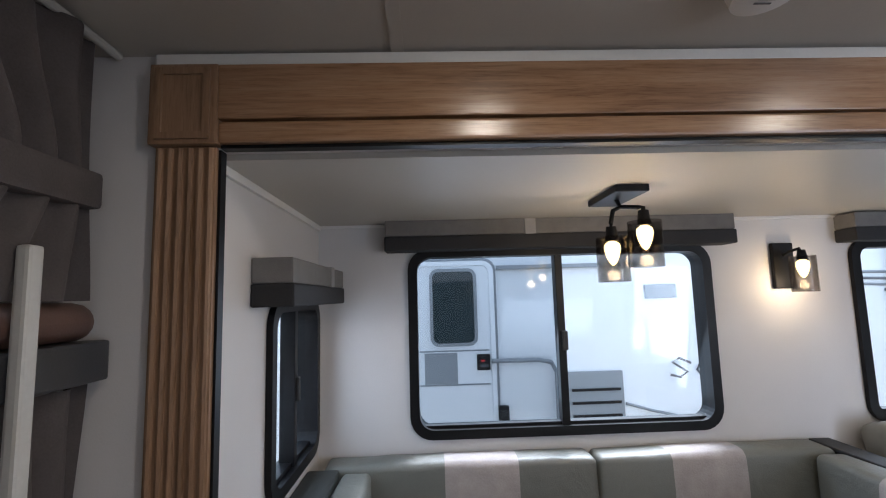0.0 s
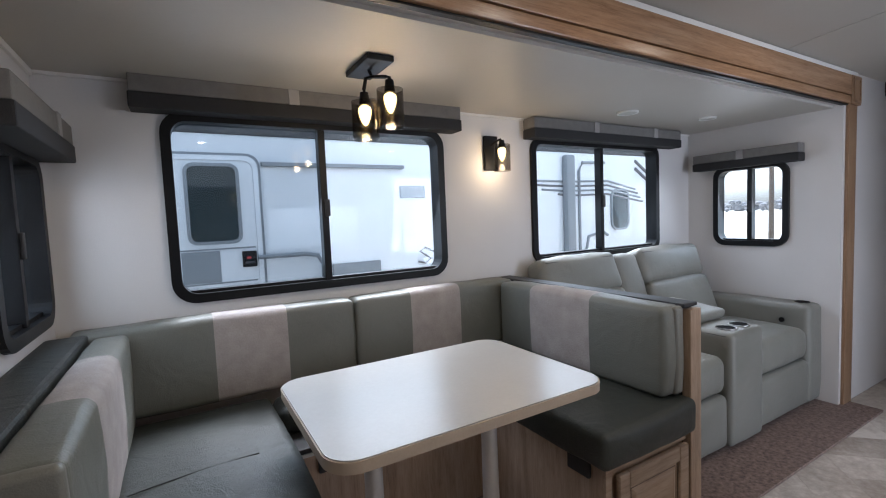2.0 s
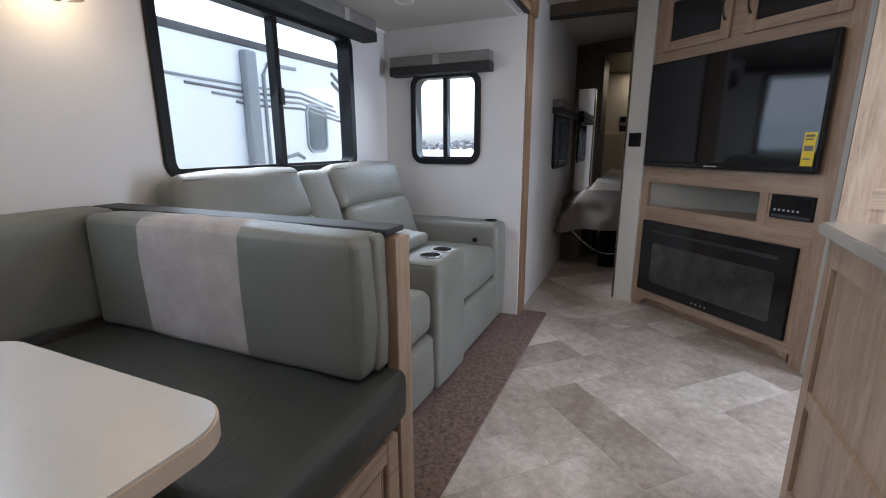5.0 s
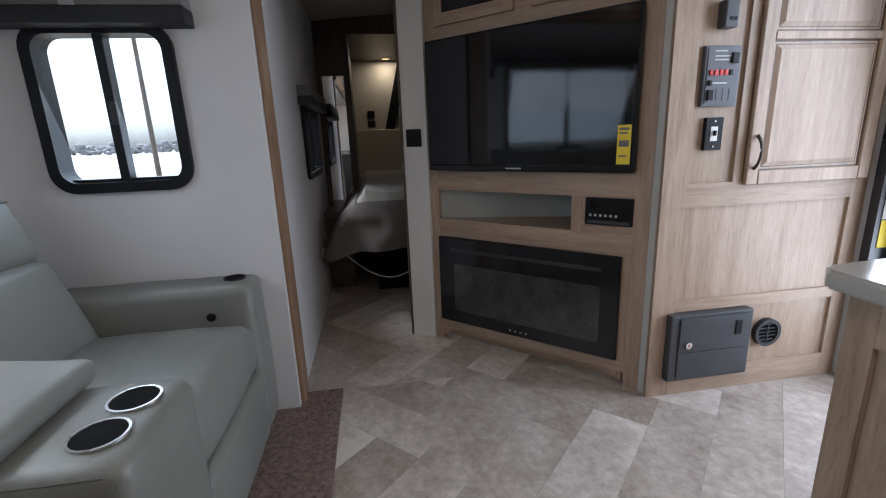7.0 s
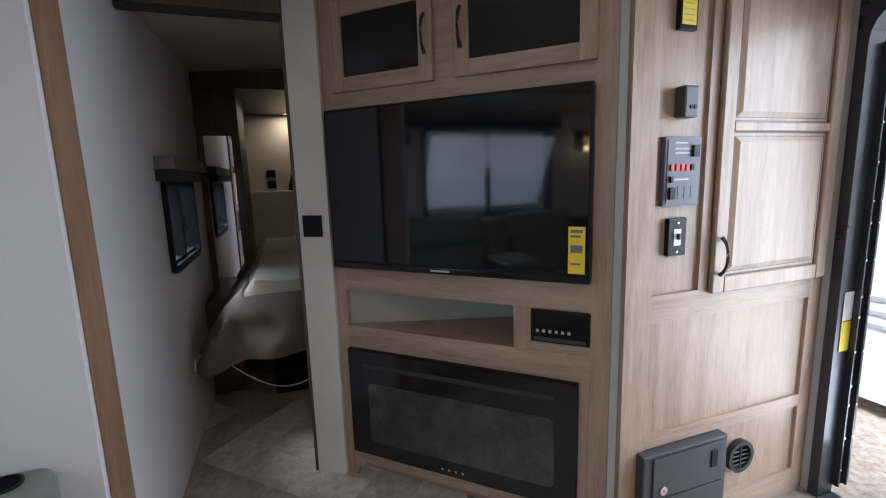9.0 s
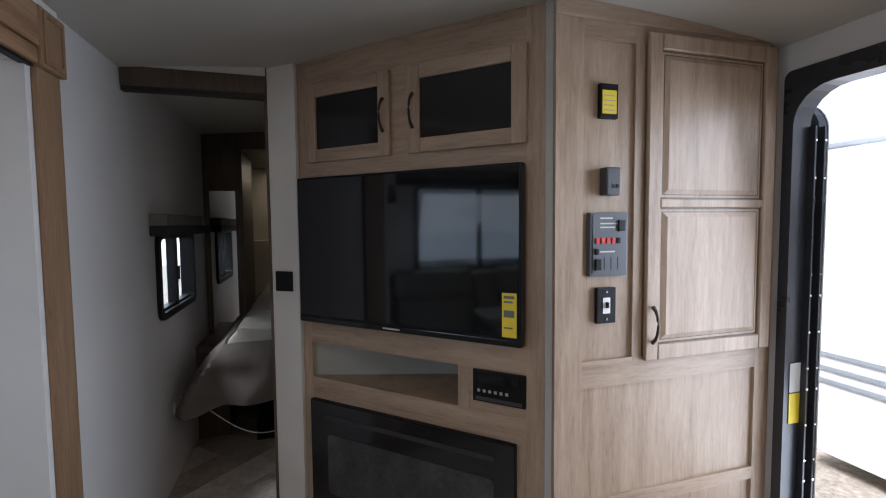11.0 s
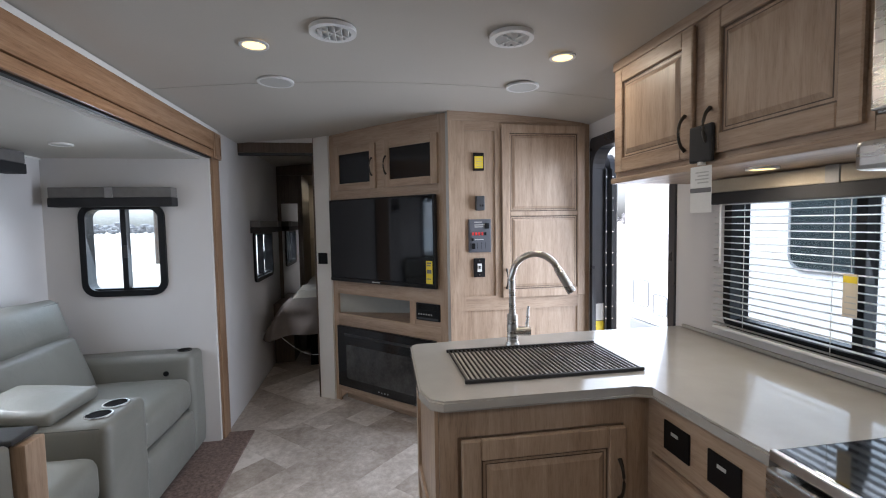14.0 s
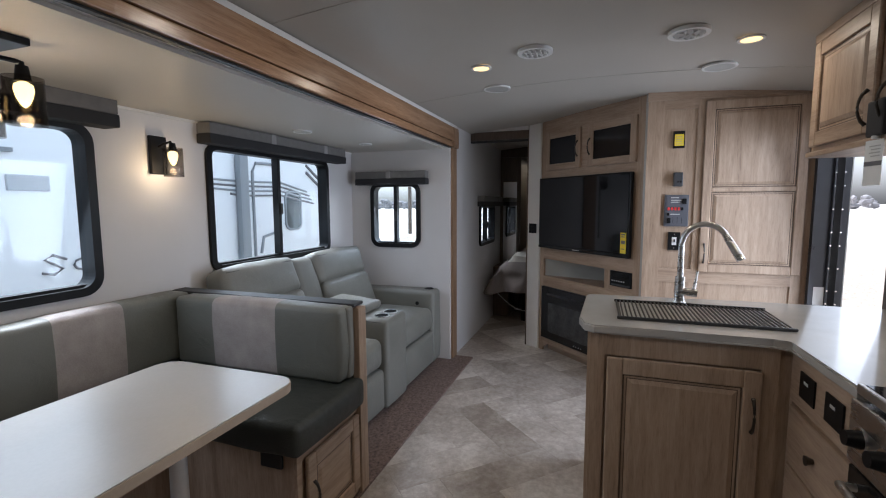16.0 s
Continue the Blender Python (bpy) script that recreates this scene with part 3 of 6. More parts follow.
setting("trim_cove_start", B((XL + 0.0005, XL + 0.012, YS + 0.02, YB - 0.013, SLIDE_CEIL - 0.022, SLIDE_CEIL - 0.0005), bevel=0.003), M["trim_white"], "thin white cove strip", "trim")

# windows and valances
OUT_S, OUT_N = (0, -1, 0), (0, 1, 0)
rv_window("window_1", plane_frame((W1[0], YB, W1[1]), (1, 0, 0), OUT_S), W1[2], W1[3], 0.495, WT, "wide sliding window in a black rounded frame above the dinette", 0.09, True, "glass", "screened_glass")
rv_window("window_2", plane_frame((W2[0], YB, W2[1]), (1, 0, 0), OUT_S), W2[2], W2[3], 0.51, WT, "sliding window in a black rounded frame behind the sofa", 0.075)
rv_window("window_3", plane_frame((XR, W3[0], W3[1]), (0, -1, 0), (-1, 0, 0)), W3[2], W3[3], 0.5, WT, "small sliding window in a black rounded frame", 0.085)
rv_window("window_4", plane_frame((XL, W0[0], W0[1]), (0, 1, 0), (1, 0, 0)), W0[2], W0[3], 0.5, WT, "small sliding window beside the dinette", 0.085)
rv_window("window_5", plane_frame((W4[0], YS, W4[1]), (1, 0, 0), OUT_S), W4[2], W4[3], 0.5, 0.05, "small window in the bedroom side wall", 0.06)
rv_window("window_6", plane_frame((WK[0], YD, WK[1]), (-1, 0, 0), OUT_N), WK[2], WK[3], 0.42, 0.06, "kitchen window behind a white slatted blind", 0.06, False, "tinted_glass")

valance(plane_frame((0.85, YB, 1.752), (1, 0, 0), OUT_S), 1.44, 0.125, 0.10, (-0.13,), "grey and charcoal padded valance over the dinette window")
valance(plane_frame((2.80, YB, 1.75), (1, 0, 0), OUT_S), 1.44, 0.12, 0.10, (-0.19, 0.42), "grey and charcoal padded valance over the sofa window")
valance(plane_frame((XR, 1.865, 1.572), (0, -1, 0), (-1, 0, 0)), 0.68, 0.118, 0.09, (-0.01,), "grey and charcoal padded valance over the small end window")
valance(plane_frame((XL, 1.92, 1.55), (0, 1, 0), (1, 0, 0)), 0.67, 0.13, 0.11, (0.13,), "grey and charcoal padded valance over the dinette end window")
valance(plane_frame((5.2, YS, 1.375), (1, 0, 0), OUT_S), 0.95, 0.11, 0.08, (0.28,), "dark padded valance over the bedroom window")


# ---- ceiling fittings ----
def downlight(x, y, z, watts, r=0.055):
    d = thing("downlight", (x, y, z), "round recessed downlight, lit warm", "downlight", "ceiling downlights")
    part("trim_ring", ring(bmesh.new(), rounded(2 * r, 2 * r, r - 0.001, 8), rounded(1.55 * r, 1.55 * r, 0.77 * r, 8), -0.008, -0.0005, Matrix.Translation((x, y, z))), M["white_plastic"], d, "white plastic ring", True)
    part("lens", C((x, y, z - 0.006), (x, y, z - 0.001), 0.78 * r, seg=24), M["puck"], d, "glowing warm lens")
    lamp = new("downlight_lamp", bpy.data.lights.new("downlight_lamp", 'AREA'))
    lamp.data.shape, lamp.data.size, lamp.data.energy, lamp.data.color = 'DISK', 1.5 * r, watts, (1.0, 0.84, 0.62)
    lamp.matrix_world = look((x, y, z - 0.012), (x, y, 0))
    return d


downlight(2.525, 0.735, roof_z(0.735) - 0.002, 1.0)
downlight(2.52, -0.52, roof_z(-0.52) - 0.002, 0.75)
downlight(1.5, 0.735, roof_z(0.735) - 0.002, 1.0)
downlight(0.5, 0.735, roof_z(0.735) - 0.002, 1.0)
downlight(0.5, -0.52, roof_z(-0.52) - 0.002, 0.75)
downlight(7.05, 0.71, 1.9965, 0.45, 0.045)


def ceiling_vent(x, y, z):
    d = thing("ceiling_vent", (x, y, z), "round white louvred ceiling air vent", "vent", "ceiling air vents")
    m4 = Matrix.Translation((x, y, z))
    part("rim", ring(bmesh.new(), rounded(0.17, 0.17, 0.084, 8), rounded(0.128, 0.128, 0.063, 8), -0.016, -0.0005, m4), M["white_plastic"], d, "", True)
    # disc closes the duct; its grey stands for the shade inside
    part("throat", C((x, y, z - 0.004), (x, y, z - 0.0005), 0.064, seg=24), M["trim_grey"], d, "flat grey disc for the shaded duct opening")
    for a in (35, 125):
        part("spoke", move(B((-0.062, 0.062, -0.003, 0.003, -0.019, -0.014)), Matrix.Translation((x, y, z)) @ Matrix.Rotation(radians(a), 4, 'Z')), M["white_plastic"], d)
    for i in range(5):
        o = (i - 2) * 0.024
        hw = math.sqrt(max(0.0, 0.062 ** 2 - o * o))
        part("louvre", move(B((-hw, hw, -0.011, 0.011, -0.0015, 0.0015)), Matrix.Translation((x, y + o, z - 0.013)) @ Matrix.Rotation(radians(38), 4, 'X')), M["white_plastic"], d)
    return d


ceiling_vent(2.389, 0.428, roof_z(0.428) - 0.002)
ceiling_vent(2.365, -0.243, roof_z(-0.243) - 0.002)


def ceiling_speaker(x, y, z, r=0.085):
    d = thing("ceiling_speaker", (x, y, z), "round white flush ceiling speaker", "speaker", "ceiling speakers")
    part("bezel", ring(bmesh.new(), rounded(2 * r, 2 * r, r - 0.001, 8), rounded(1.72 * r, 1.72 * r, 0.86 * r - 0.001, 8), -0.01, -0.0005, Matrix.Translation((x, y, z))), M["white_plastic"], d, "", True)
    part("grille", C((x, y, z - 0.008), (x, y, z - 0.0005), 0.86 * r, 0.86 * r, seg=28), M["trim_grey"], d, "pale perforated grille")
    return d


ceiling_speaker(2.977, 0.745, roof_z(0.745) - 0.002)
ceiling_speaker(2.945, -0.49, roof_z(-0.5) - 0.002)
ceiling_speaker(2.57, 1.935, SLIDE_CEIL, 0.06)
ceiling_speaker(3.25, 1.85, SLIDE_CEIL, 0.05)

AZ = roof_z(1.12) - 0.001
d = thing("smoke_alarm", (0.9, 1.12, AZ), "round white smoke alarm on the ceiling", "smoke alarm")
part("housing", C((0.9, 1.12, AZ - 0.045), (0.9, 1.12, AZ), 0.052, 0.064, seg=28), M["white_plastic"], d, "", True)
part("cap", C((0.9, 1.12, AZ - 0.051), (0.9, 1.12, AZ - 0.045), 0.036, 0.05, seg=28), M["white_plastic"], d, "", True)
for i in range(3):
    part("slot", B((0.885, 0.915, 1.10 + i * 0.012, 1.104 + i * 0.012, AZ - 0.0522, AZ - 0.0505)), M["ink"], d)

# ---- dinette lamps ----
def glass_shade(parent, x, y, z0, z1, r):
    g = part("glass_shade", ring(bmesh.new(), rounded(2 * r, 2 * r, r - 0.001, 7), rounded(2 * r - 0.005, 2 * r - 0.005, r - 0.0035, 7), z0, z1, Matrix.Translation((x, y, 0))), M["smoke_glass"], parent, "smoked glass cylinder shade", True)
    g.visible_shadow = False
    return g


def bulb(parent, x, y, z):
    bm = bmesh.new()
    prof = [(0.010, 0.0), (0.022, -0.009), (0.024, -0.024), (0.019, -0.046), (0.010, -0.066), (0.001, -0.074)]
    rings = [[bm.verts.new((x + r * math.cos(a), y + r * math.sin(a), z + dz)) for a in (2 * math.pi * k / 14 for k in range(14))] for r, dz in prof]
    for a, b in zip(rings, rings[1:]):
        for k in range(14):
            bm.faces.new((a[k], a[(k + 1) % 14], b[(k + 1) % 14], b[k]))
    part("bulb", bm, M["bulb"], parent, "lit warm filament bulb", True)
    lamp = new("bulb_light", bpy.data.lights.new("bulb_light", 'POINT'))
    lamp.data.energy, lamp.data.shadow_soft_size, lamp.data.color = 0.42, 0.02, (1.0, 0.72, 0.4)
    lamp.location = (x, y, z - 0.10)


d = thing("ceiling_lamp", (0.90, 1.78, SLIDE_CEIL), "black twin-arm ceiling lamp with smoked glass shades, lit", "lamp")
part("ceiling_plate", B((0.85, 0.95, 1.66, 1.89, SLIDE_CEIL - 0.022, SLIDE_CEIL - 0.0005), bevel=0.004), M["black"], d)
for (x, y, dz) in ((0.87, 1.76, -0.155), (0.95, 1.71, -0.115)):
    part("arm", tube(bmesh.new(), [(0.90, 1.78, SLIDE_CEIL - 0.02), (0.91, 1.775, SLIDE_CEIL - 0.045), (x * 0.7 + 0.90 * 0.3, y, SLIDE_CEIL - 0.06), (x, y, SLIDE_CEIL + dz + 0.055), (x, y, SLIDE_CEIL + dz + 0.02)], 0.007, 10), M["black"], d, "", True)
    part("socket", C((x, y, SLIDE_CEIL + dz), (x, y, SLIDE_CEIL + dz + 0.045), 0.021, 0.015), M["black"], d, "", True)
    glass_shade(d, x, y, SLIDE_CEIL + dz - 0.125, SLIDE_CEIL + dz + 0.012, 0.048)
    bulb(d, x, y, SLIDE_CEIL + dz)

d = thing("wall_sconce", (1.815, YB, 1.65), "black wall sconce with a smoked glass shade, lit", "sconce")
part("back_plate", B((1.778, 1.868, YB - 0.022, YB - 0.0005, 1.56, 1.755), bevel=0.004), M["black"], d)
part("arm", tube(bmesh.new(), [(1.823, YB - 0.02, 1.70), (1.823, YB - 0.06, 1.715), (1.823, YB - 0.105, 1.722), (1.823, YB - 0.115, 1.70)], 0.006, 10), M["black"], d, "", True)
part("socket", C((1.823, YB - 0.115, 1.675), (1.823, YB - 0.115, 1.715), 0.02, 0.014), M["black"], d, "", True)
glass_shade(d, 1.823, YB - 0.115, 1.545, 1.69, 0.046)
bulb(d, 1.823, YB - 0.115, 1.675)

# ---- dinette ----
def striped_back(name, bm_args, axis, cuts, label, parent=None):
    """A back cushion in three pieces of cloth: olive, woven stripe, olive."""
    x0, x1, y0, y1, z0, z1 = bm_args
    c = parent or thing(name, ((x0 + x1) / 2, (y0 + y1) / 2, z0), label, "cushion", "dinette back cushions")
    lo, hi = (x0, x1) if axis == 'x' else (y0, y1)
    edges = [lo, lo + cuts[0] * (hi - lo), lo + cuts[1] * (hi - lo), hi]
    full = cushion(x0, x1, y0, y1, z0, z1, 0.022, 0.008, 13)
    for i, (nm, mt) in enumerate((("side_panel", "olive"), ("stripe_panel", "stripe"), ("side_panel", "olive"))):
        b2 = full.copy()
        for val, keep_low in ((edges[i], False), (edges[i + 1], True)):
            if (i == 0 and not keep_low) or (i == 2 and keep_low):
                continue
            co = (val, 0, 0) if axis == 'x' else (0, val, 0)
            no = (1, 0, 0) if axis == 'x' else (0, 1, 0)
            bmesh.ops.bisect_plane(b2, geom=b2.verts[:] + b2.edges[:] + b2.faces[:], plane_co=co, plane_no=no, clear_outer=keep_low, clear_inner=not keep_low)
        part(nm, b2, M[mt], c, "oatmeal woven stripe" if mt == "stripe" else "", True)
    full.free()
    return c


SEAT_Z = 0.585
# right bench beside the sofa
d = thing("dinette_bench", (1.68, 1.7, 0.012), "washed-wood dinette bench box with a cupboard door", "bench", "dinette benches")
part("body", B((1.42, 1.87, 1.185, YB - 0.003, 0.013, 0.462), bevel=0.003), M["wood"], d)
f = plane_frame((1.42, 1.185, 0.013), (1, 0, 0), OUT_S)
part("face_frame", move(B((0.0, 0.45, 0.0, 0.03, 0.0005, 0.014), (0.0, 0.45, 0.405, 0.449, 0.0005, 0.014), (0.0, 0.03, 0.03, 0.405, 0.0005, 0.0135)), f), M["wood_x"], d)
panel_door("bench_door", d, f @ Matrix.Translation((0, 0, 0.014)), 0.045, 0.44, 0.035, 0.40, [(0.09, 0.345)], M["wood_x"], M["wood_x"], (0.072, 0.24, 0.11))
part("corner_guard", B((1.404, 1.419, 1.23, 1.33, 0.385, 0.462), bevel=0.006), M["black_soft"], d, "black padded corner guard")
part("end_post", B((1.872, 1.94, 1.15, 1.185, 0.013, 0.92), bevel=0.004), M["wood"], d, "pale wood end post")
part("back_board", B((1.872, 1.935, 1.186, YB - 0.004, 0.013, 0.925), bevel=0.004), M["seat"], d, "dark vinyl-covered back board")
part("top_cap", B((1.855, 1.942, 1.165, YB - 0.005, 0.9265, 0.942), bevel=0.005), M["black_soft"], d, "black vinyl top edge")
solid("seat_cushion", cushion(1.36, 1.868, 1.12, 2.13, 0.464, SEAT_Z + 0.008, 0.025, 0.012, 13), M["seat"], "dark grey vinyl dinette seat cushion", "cushion", "dinette seat cushions", smooth=True)
bc = striped_back("back_cushion", (1.74, 1.855, 1.175, 2.135, SEAT_Z + 0.014, 0.94), 'y', (0.35, 0.74), "olive back cushion with an oatmeal stripe on the bench")
part("end_boxing", cushion(1.80, 1.85, 1.163, 1.19, SEAT_Z + 0.02, 0.936, 0.012, 0.003, 4), M["leather"], bc, "pale leather end boxing", True)

# left bench
d = thing("dinette_bench", (0.2, 1.7, 0.012), "washed-wood dinette bench box", "bench", "dinette benches")
part("body", B((XL + 0.002, 0.498, 1.185, YB - 0.003, 0.013, 0.462), bevel=0.003), M["wood"], d)
part("end_board", B((XL + 0.003, -0.038, 1.13, 1.184, 0.013, 0.93), bevel=0.003), M["wood"], d, "pale wood end board")
solid("seat_cushion", cushion(0.02, 0.53, 1.11, 2.14, 0.464, SEAT_Z + 0.008, 0.025, 0.014, 13, 2), M["seat"], "dark grey vinyl dinette seat cushion", "cushion", "dinette seat cushions", smooth=True)
bc = striped_back("back_cushion", (-0.035, 0.075, 1.115, 2.14, SEAT_Z + 0.014, 0.935), 'y', (0.30, 0.68), "olive back cushion with an oatmeal stripe at the wall")
part("end_boxing", cushion(-0.032, 0.072, 1.103, 1.135, SEAT_Z + 0.017, 0.93, 0.012, 0.003, 4), M["leather"], bc, "pale leather end boxing", True)
part("seat_seam", tube(bmesh.new(), [(0.09, 1.60, SEAT_Z + 0.0205), (0.15, 1.61, SEAT_Z + 0.0215), (0.28, 1.63, SEAT_Z + 0.0215), (0.42, 1.64, SEAT_Z + 0.018)], 0.0022, 6), M["black_soft"], d, "stitched seam across the seat", True)
part("back_board", B((XL + 0.002, -0.038, 1.186, 2.13, 0.464, 0.95), bevel=0.012), M["seat"], d, "dark vinyl-capped back board")

# rear bench under the window
d = thing("dinette_bench", (1.0, 2.1, 0.012), "washed-wood dinette bench box with lift-up seat", "bench", "dinette benches")
part("body", B((0.502, 1.418, 1.838, YB - 0.003, 0.013, 0.455), bevel=0.003), M["wood"], d)
part("seat_rail", B((0.502, 1.418, 1.826, 1.8375, 0.444, 0.458), bevel=0.003), M["trim_grey"], d, "pale metal seat edge")
for x in (0.69, 1.21):
    part("latch", B((x - 0.05, x + 0.05, 1.816, 1.8375, 0.372, 0.432), bevel=0.008), M["black_soft"], d, "black flap latch")
part("seat_board", B((0.504, 1.416, 1.828, 2.15, 0.459, 0.478), bevel=0.003), M["black_soft"], d, "black seat board")
solid("seat_cushion", cushion(0.54, 1.378, 1.96, 2.14, 0.479, SEAT_Z + 0.003, 0.03, 0.008, 7, 4), M["seat"], "dark grey vinyl cushion on the rear bench", "cushion", "dinette seat cushions", smooth=True)
striped_back("back_cushion", (XL + 0.05, 0.922, 2.15, 2.285, SEAT_Z + 0.02, 0.945), 'x', (0.44, 0.71), "olive back cushion with an oatmeal stripe under the window")
striped_back("back_cushion", (0.93, 1.85, 2.15, 2.285, SEAT_Z + 0.02, 0.945), 'x', (0.30, 0.61), "olive back cushion with an oatmeal stripe under the window")

# table
d = thing("dinette_table", (0.92, 1.43, 0.012), "pale laminate dinette table on two metal pedestals", "table")
TM = Matrix.Translation((0.93, 1.408, 0))
part("tabletop", slab(bmesh.new(), rounded(0.86, 0.61, 0.075, 8), 0.757, 0.785, TM), M["laminate"], d, "", True)
part("edge_band", ring(bmesh.new(), rounded(0.868, 0.618, 0.079, 8), rounded(0.86, 0.61, 0.075, 8), 0.754, 0.7815, TM), M["tan_edge"], d, "tan plastic edge band", True)
for x, y in ((1.14, 1.435), (0.71, 1.435)):
    part("leg", C((x, y, 0.03), (x, y, 0.755), 0.031, 0.026, seg=24), M["alu"], d, "round brushed metal leg", True)
    fl = part("floor_flange", C((x, y, 0.0125), (x, y, 0.032), 0.085, 0.05, seg=28), M["chrome"], d, "round metal floor flange", True)
    for k in range(5):
        a = 2 * math.pi * k / 5 + 0.3
        part("screw", C((x + 0.068 * math.cos(a), y + 0.068 * math.sin(a), 0.018), (x + 0.068 * math.cos(a), y + 0.068 * math.sin(a), 0.0255), 0.006, seg=8), M["bronze"], fl)

# ---- sofa ----
d = thing("reclining_sofa", (2.88, 1.85, 0.012), "pale grey leather reclining sofa with a cup-holder console", "sofa")
SX0, SX1 = 1.965, 3.776
part("base", B((SX0 + 0.05, SX1 - 0.02, 1.50, 2.2, 0.03, 0.30), bevel=0.01), M["leather"], d)
LEAN = Matrix.Rotation(radians(-19), 4, 'X')
for i, (a, b, u, v) in enumerate(((2.06, 2.64, 2.04, 2.675), (2.965, 3.57, 2.915, 3.585))):
    part("seat", cushion(a, b, 1.415, 2.02, 0.33, 0.53, 0.05, 0.016, 14, i), M["leather"], d, "", True)
    part("footrest", cushion(a + 0.004, b - 0.004, 1.405, 1.50, 0.05, 0.325, 0.028, 0.008, 10, i + 3), M["leather"], d, "", True)
    tilt = Matrix.Translation(((u + v) / 2, 2.01, 0.46)) @ LEAN
    w = (v - u) / 2
    part("lumbar_pillow", move(cushion(-w + 0.008, w - 0.008, -0.095, 0.06, 0.0, 0.352, 0.035, 0.018, 12, i + 5), tilt), M["leather"], d, "", True)
    hr = part("headrest", move(cushion(-w, w, -0.085, 0.085, 0.348, 0.59, 0.042, 0.016, 12, i + 9), tilt), M["leather"], d, "", True)
    part("seam", tube(bmesh.new(), [tilt @ Vector((x * w * 0.94, -0.086, 0.556)) for x in (-1, -0.5, 0, 0.5, 1)], 0.0022, 6), M["seam"], hr, "stitched seam")
tilt = Matrix.Translation((2.795, 2.02, 0.46)) @ LEAN
part("middle_back", move(cushion(-0.116, 0.116, -0.07, 0.09, 0.0, 0.565, 0.04, 0.012, 12, 20), tilt), M["leather"], d, "", True)
con = part("console", cushion(2.638, 2.958, 1.385, 2.0, 0.04, 0.648, 0.034, 0.004, 14, 21), M["leather"], d, "", True)
part("console_lid", move(cushion(-0.166, 0.166, -0.17, 0.17, -0.032, 0.032, 0.024, 0.008, 10, 22), Matrix.Translation((2.815, 1.765, 0.688)) @ Matrix.Rotation(radians(5), 4, 'X')), M["leather"], con, "padded console lid", True)
part("seam", tube(bmesh.new(), [(2.642, 1.42, 0.628), (2.642, 1.6, 0.629), (2.642, 1.8, 0.629)], 0.0022, 6), M["seam"], con, "stitched seam")


def cup_holder(parent, x, y, z, r=0.046, rim="steel"):
    part("cup_rim", ring(bmesh.new(), rounded(2 * r + 0.010, 2 * r + 0.010, r + 0.004, 7), rounded(2 * r, 2 * r, r - 0.001, 7), z - 0.002, z + 0.004, Matrix.Translation((x, y, 0))), M[rim], parent, "metal cup-holder rim" if rim == "steel" else "dark cup-holder rim", True)
    # flat disc on the solid top; its black paints the well's shade
    part("cup_well_disc", C((x, y, z - 0.004), (x, y, z + 0.0015), r, seg=24), M["well"], parent, "flat black disc for the dark depth of the cup holder")


cup_holder(con, 2.735, 1.47, 0.652)
cup_holder(con, 2.855, 1.465, 0.652)
for a, b, nm in ((SX0 + 0.01, 2.056, 0), (3.578, SX1, 1)):
    arm = part("arm", cushion(a, b, 1.412, 2.15, 0.03, 0.658, 0.036, 0.006, 14, 30 + nm), M["leather"], d, "", True)
    if nm:
        cup_holder(arm, (a + b) / 2 + 0.015, 1.495, 0.662, 0.036, "black")
part("recline_button", C((3.572, 1.56, 0.552), (3.578, 1.56, 0.552), 0.016, seg=16), M["black"], d, "black recline button")
# black strip that paints the shade between console and seat
part("side_gap_shade", B((2.9585, 2.9645, 1.408, 1.43, 0.06, 0.50)), M["well"], d, "black strip painted as the shaded gap beside the console")
gather = [(2.966 + 0.006 * math.sin(k * 2.1), 1.404 - 0.003 * math.cos(k * 1.7), 0.22 + 0.012 * k) for k in range(19)]
part("gathered_edge", tube(bmesh.new(), gather, 0.005, 6), M["leather"], d, "gathered elastic leather edge", True)

# ---- corridor and bedroom ----
t = thing("doorway_frame", (4.45, 0.75, 0), "white jamb and brown header of the bedroom doorway", "doorway", kind="structure")
JM = plane_frame((4.452, 0.753, 0), (4.372 - 4.452, 0.632 - 0.753, 0), (-0.83, 0.55, 0))
part("jamb", move(B((0.0, 0.145, 0.0, CEIL, -0.06, 0.0), bevel=0.002), JM), M["trim_white"], t, "white door jamb")
part("edge_seal", move(B((-0.014, -0.0005, 0.0, CEIL, -0.05, 0.002)), JM), M["dark_wood"], t, "dark edge strip")
part("header", B((4.44, 4.50, 0.757, YS - 0.002, 2.02, 2.10), bevel=0.004), M["dark_wood"], t, "brown wood header")
part("header_track", B((4.45, 4.485, 0.757, YS - 0.002, 2.0, 2.0195)), M["black_soft"], t, "black sliding-door track")
part("header_infill", B((4.442, 4.498, 0.757, YS - 0.003, 2.1005, CEIL)), M["wall"], t, "white strip above the header")
d = thing("wall_switch", (4.42, 0.70, 1.16), "black square switch plate on the white jamb", "switch")
SW = JM @ Matrix.Translation((0.068, 1.165, 0.0))
part("plate", move(B((-0.045, 0.045, -0.046, 0.046, 0.0008, 0.009), bevel=0.003), SW), M["black"], d)
part("rocker", move(B((-0.016, 0.016, -0.02, 0.02, 0.008, 0.011), bevel=0.002), SW), M["black"], d)

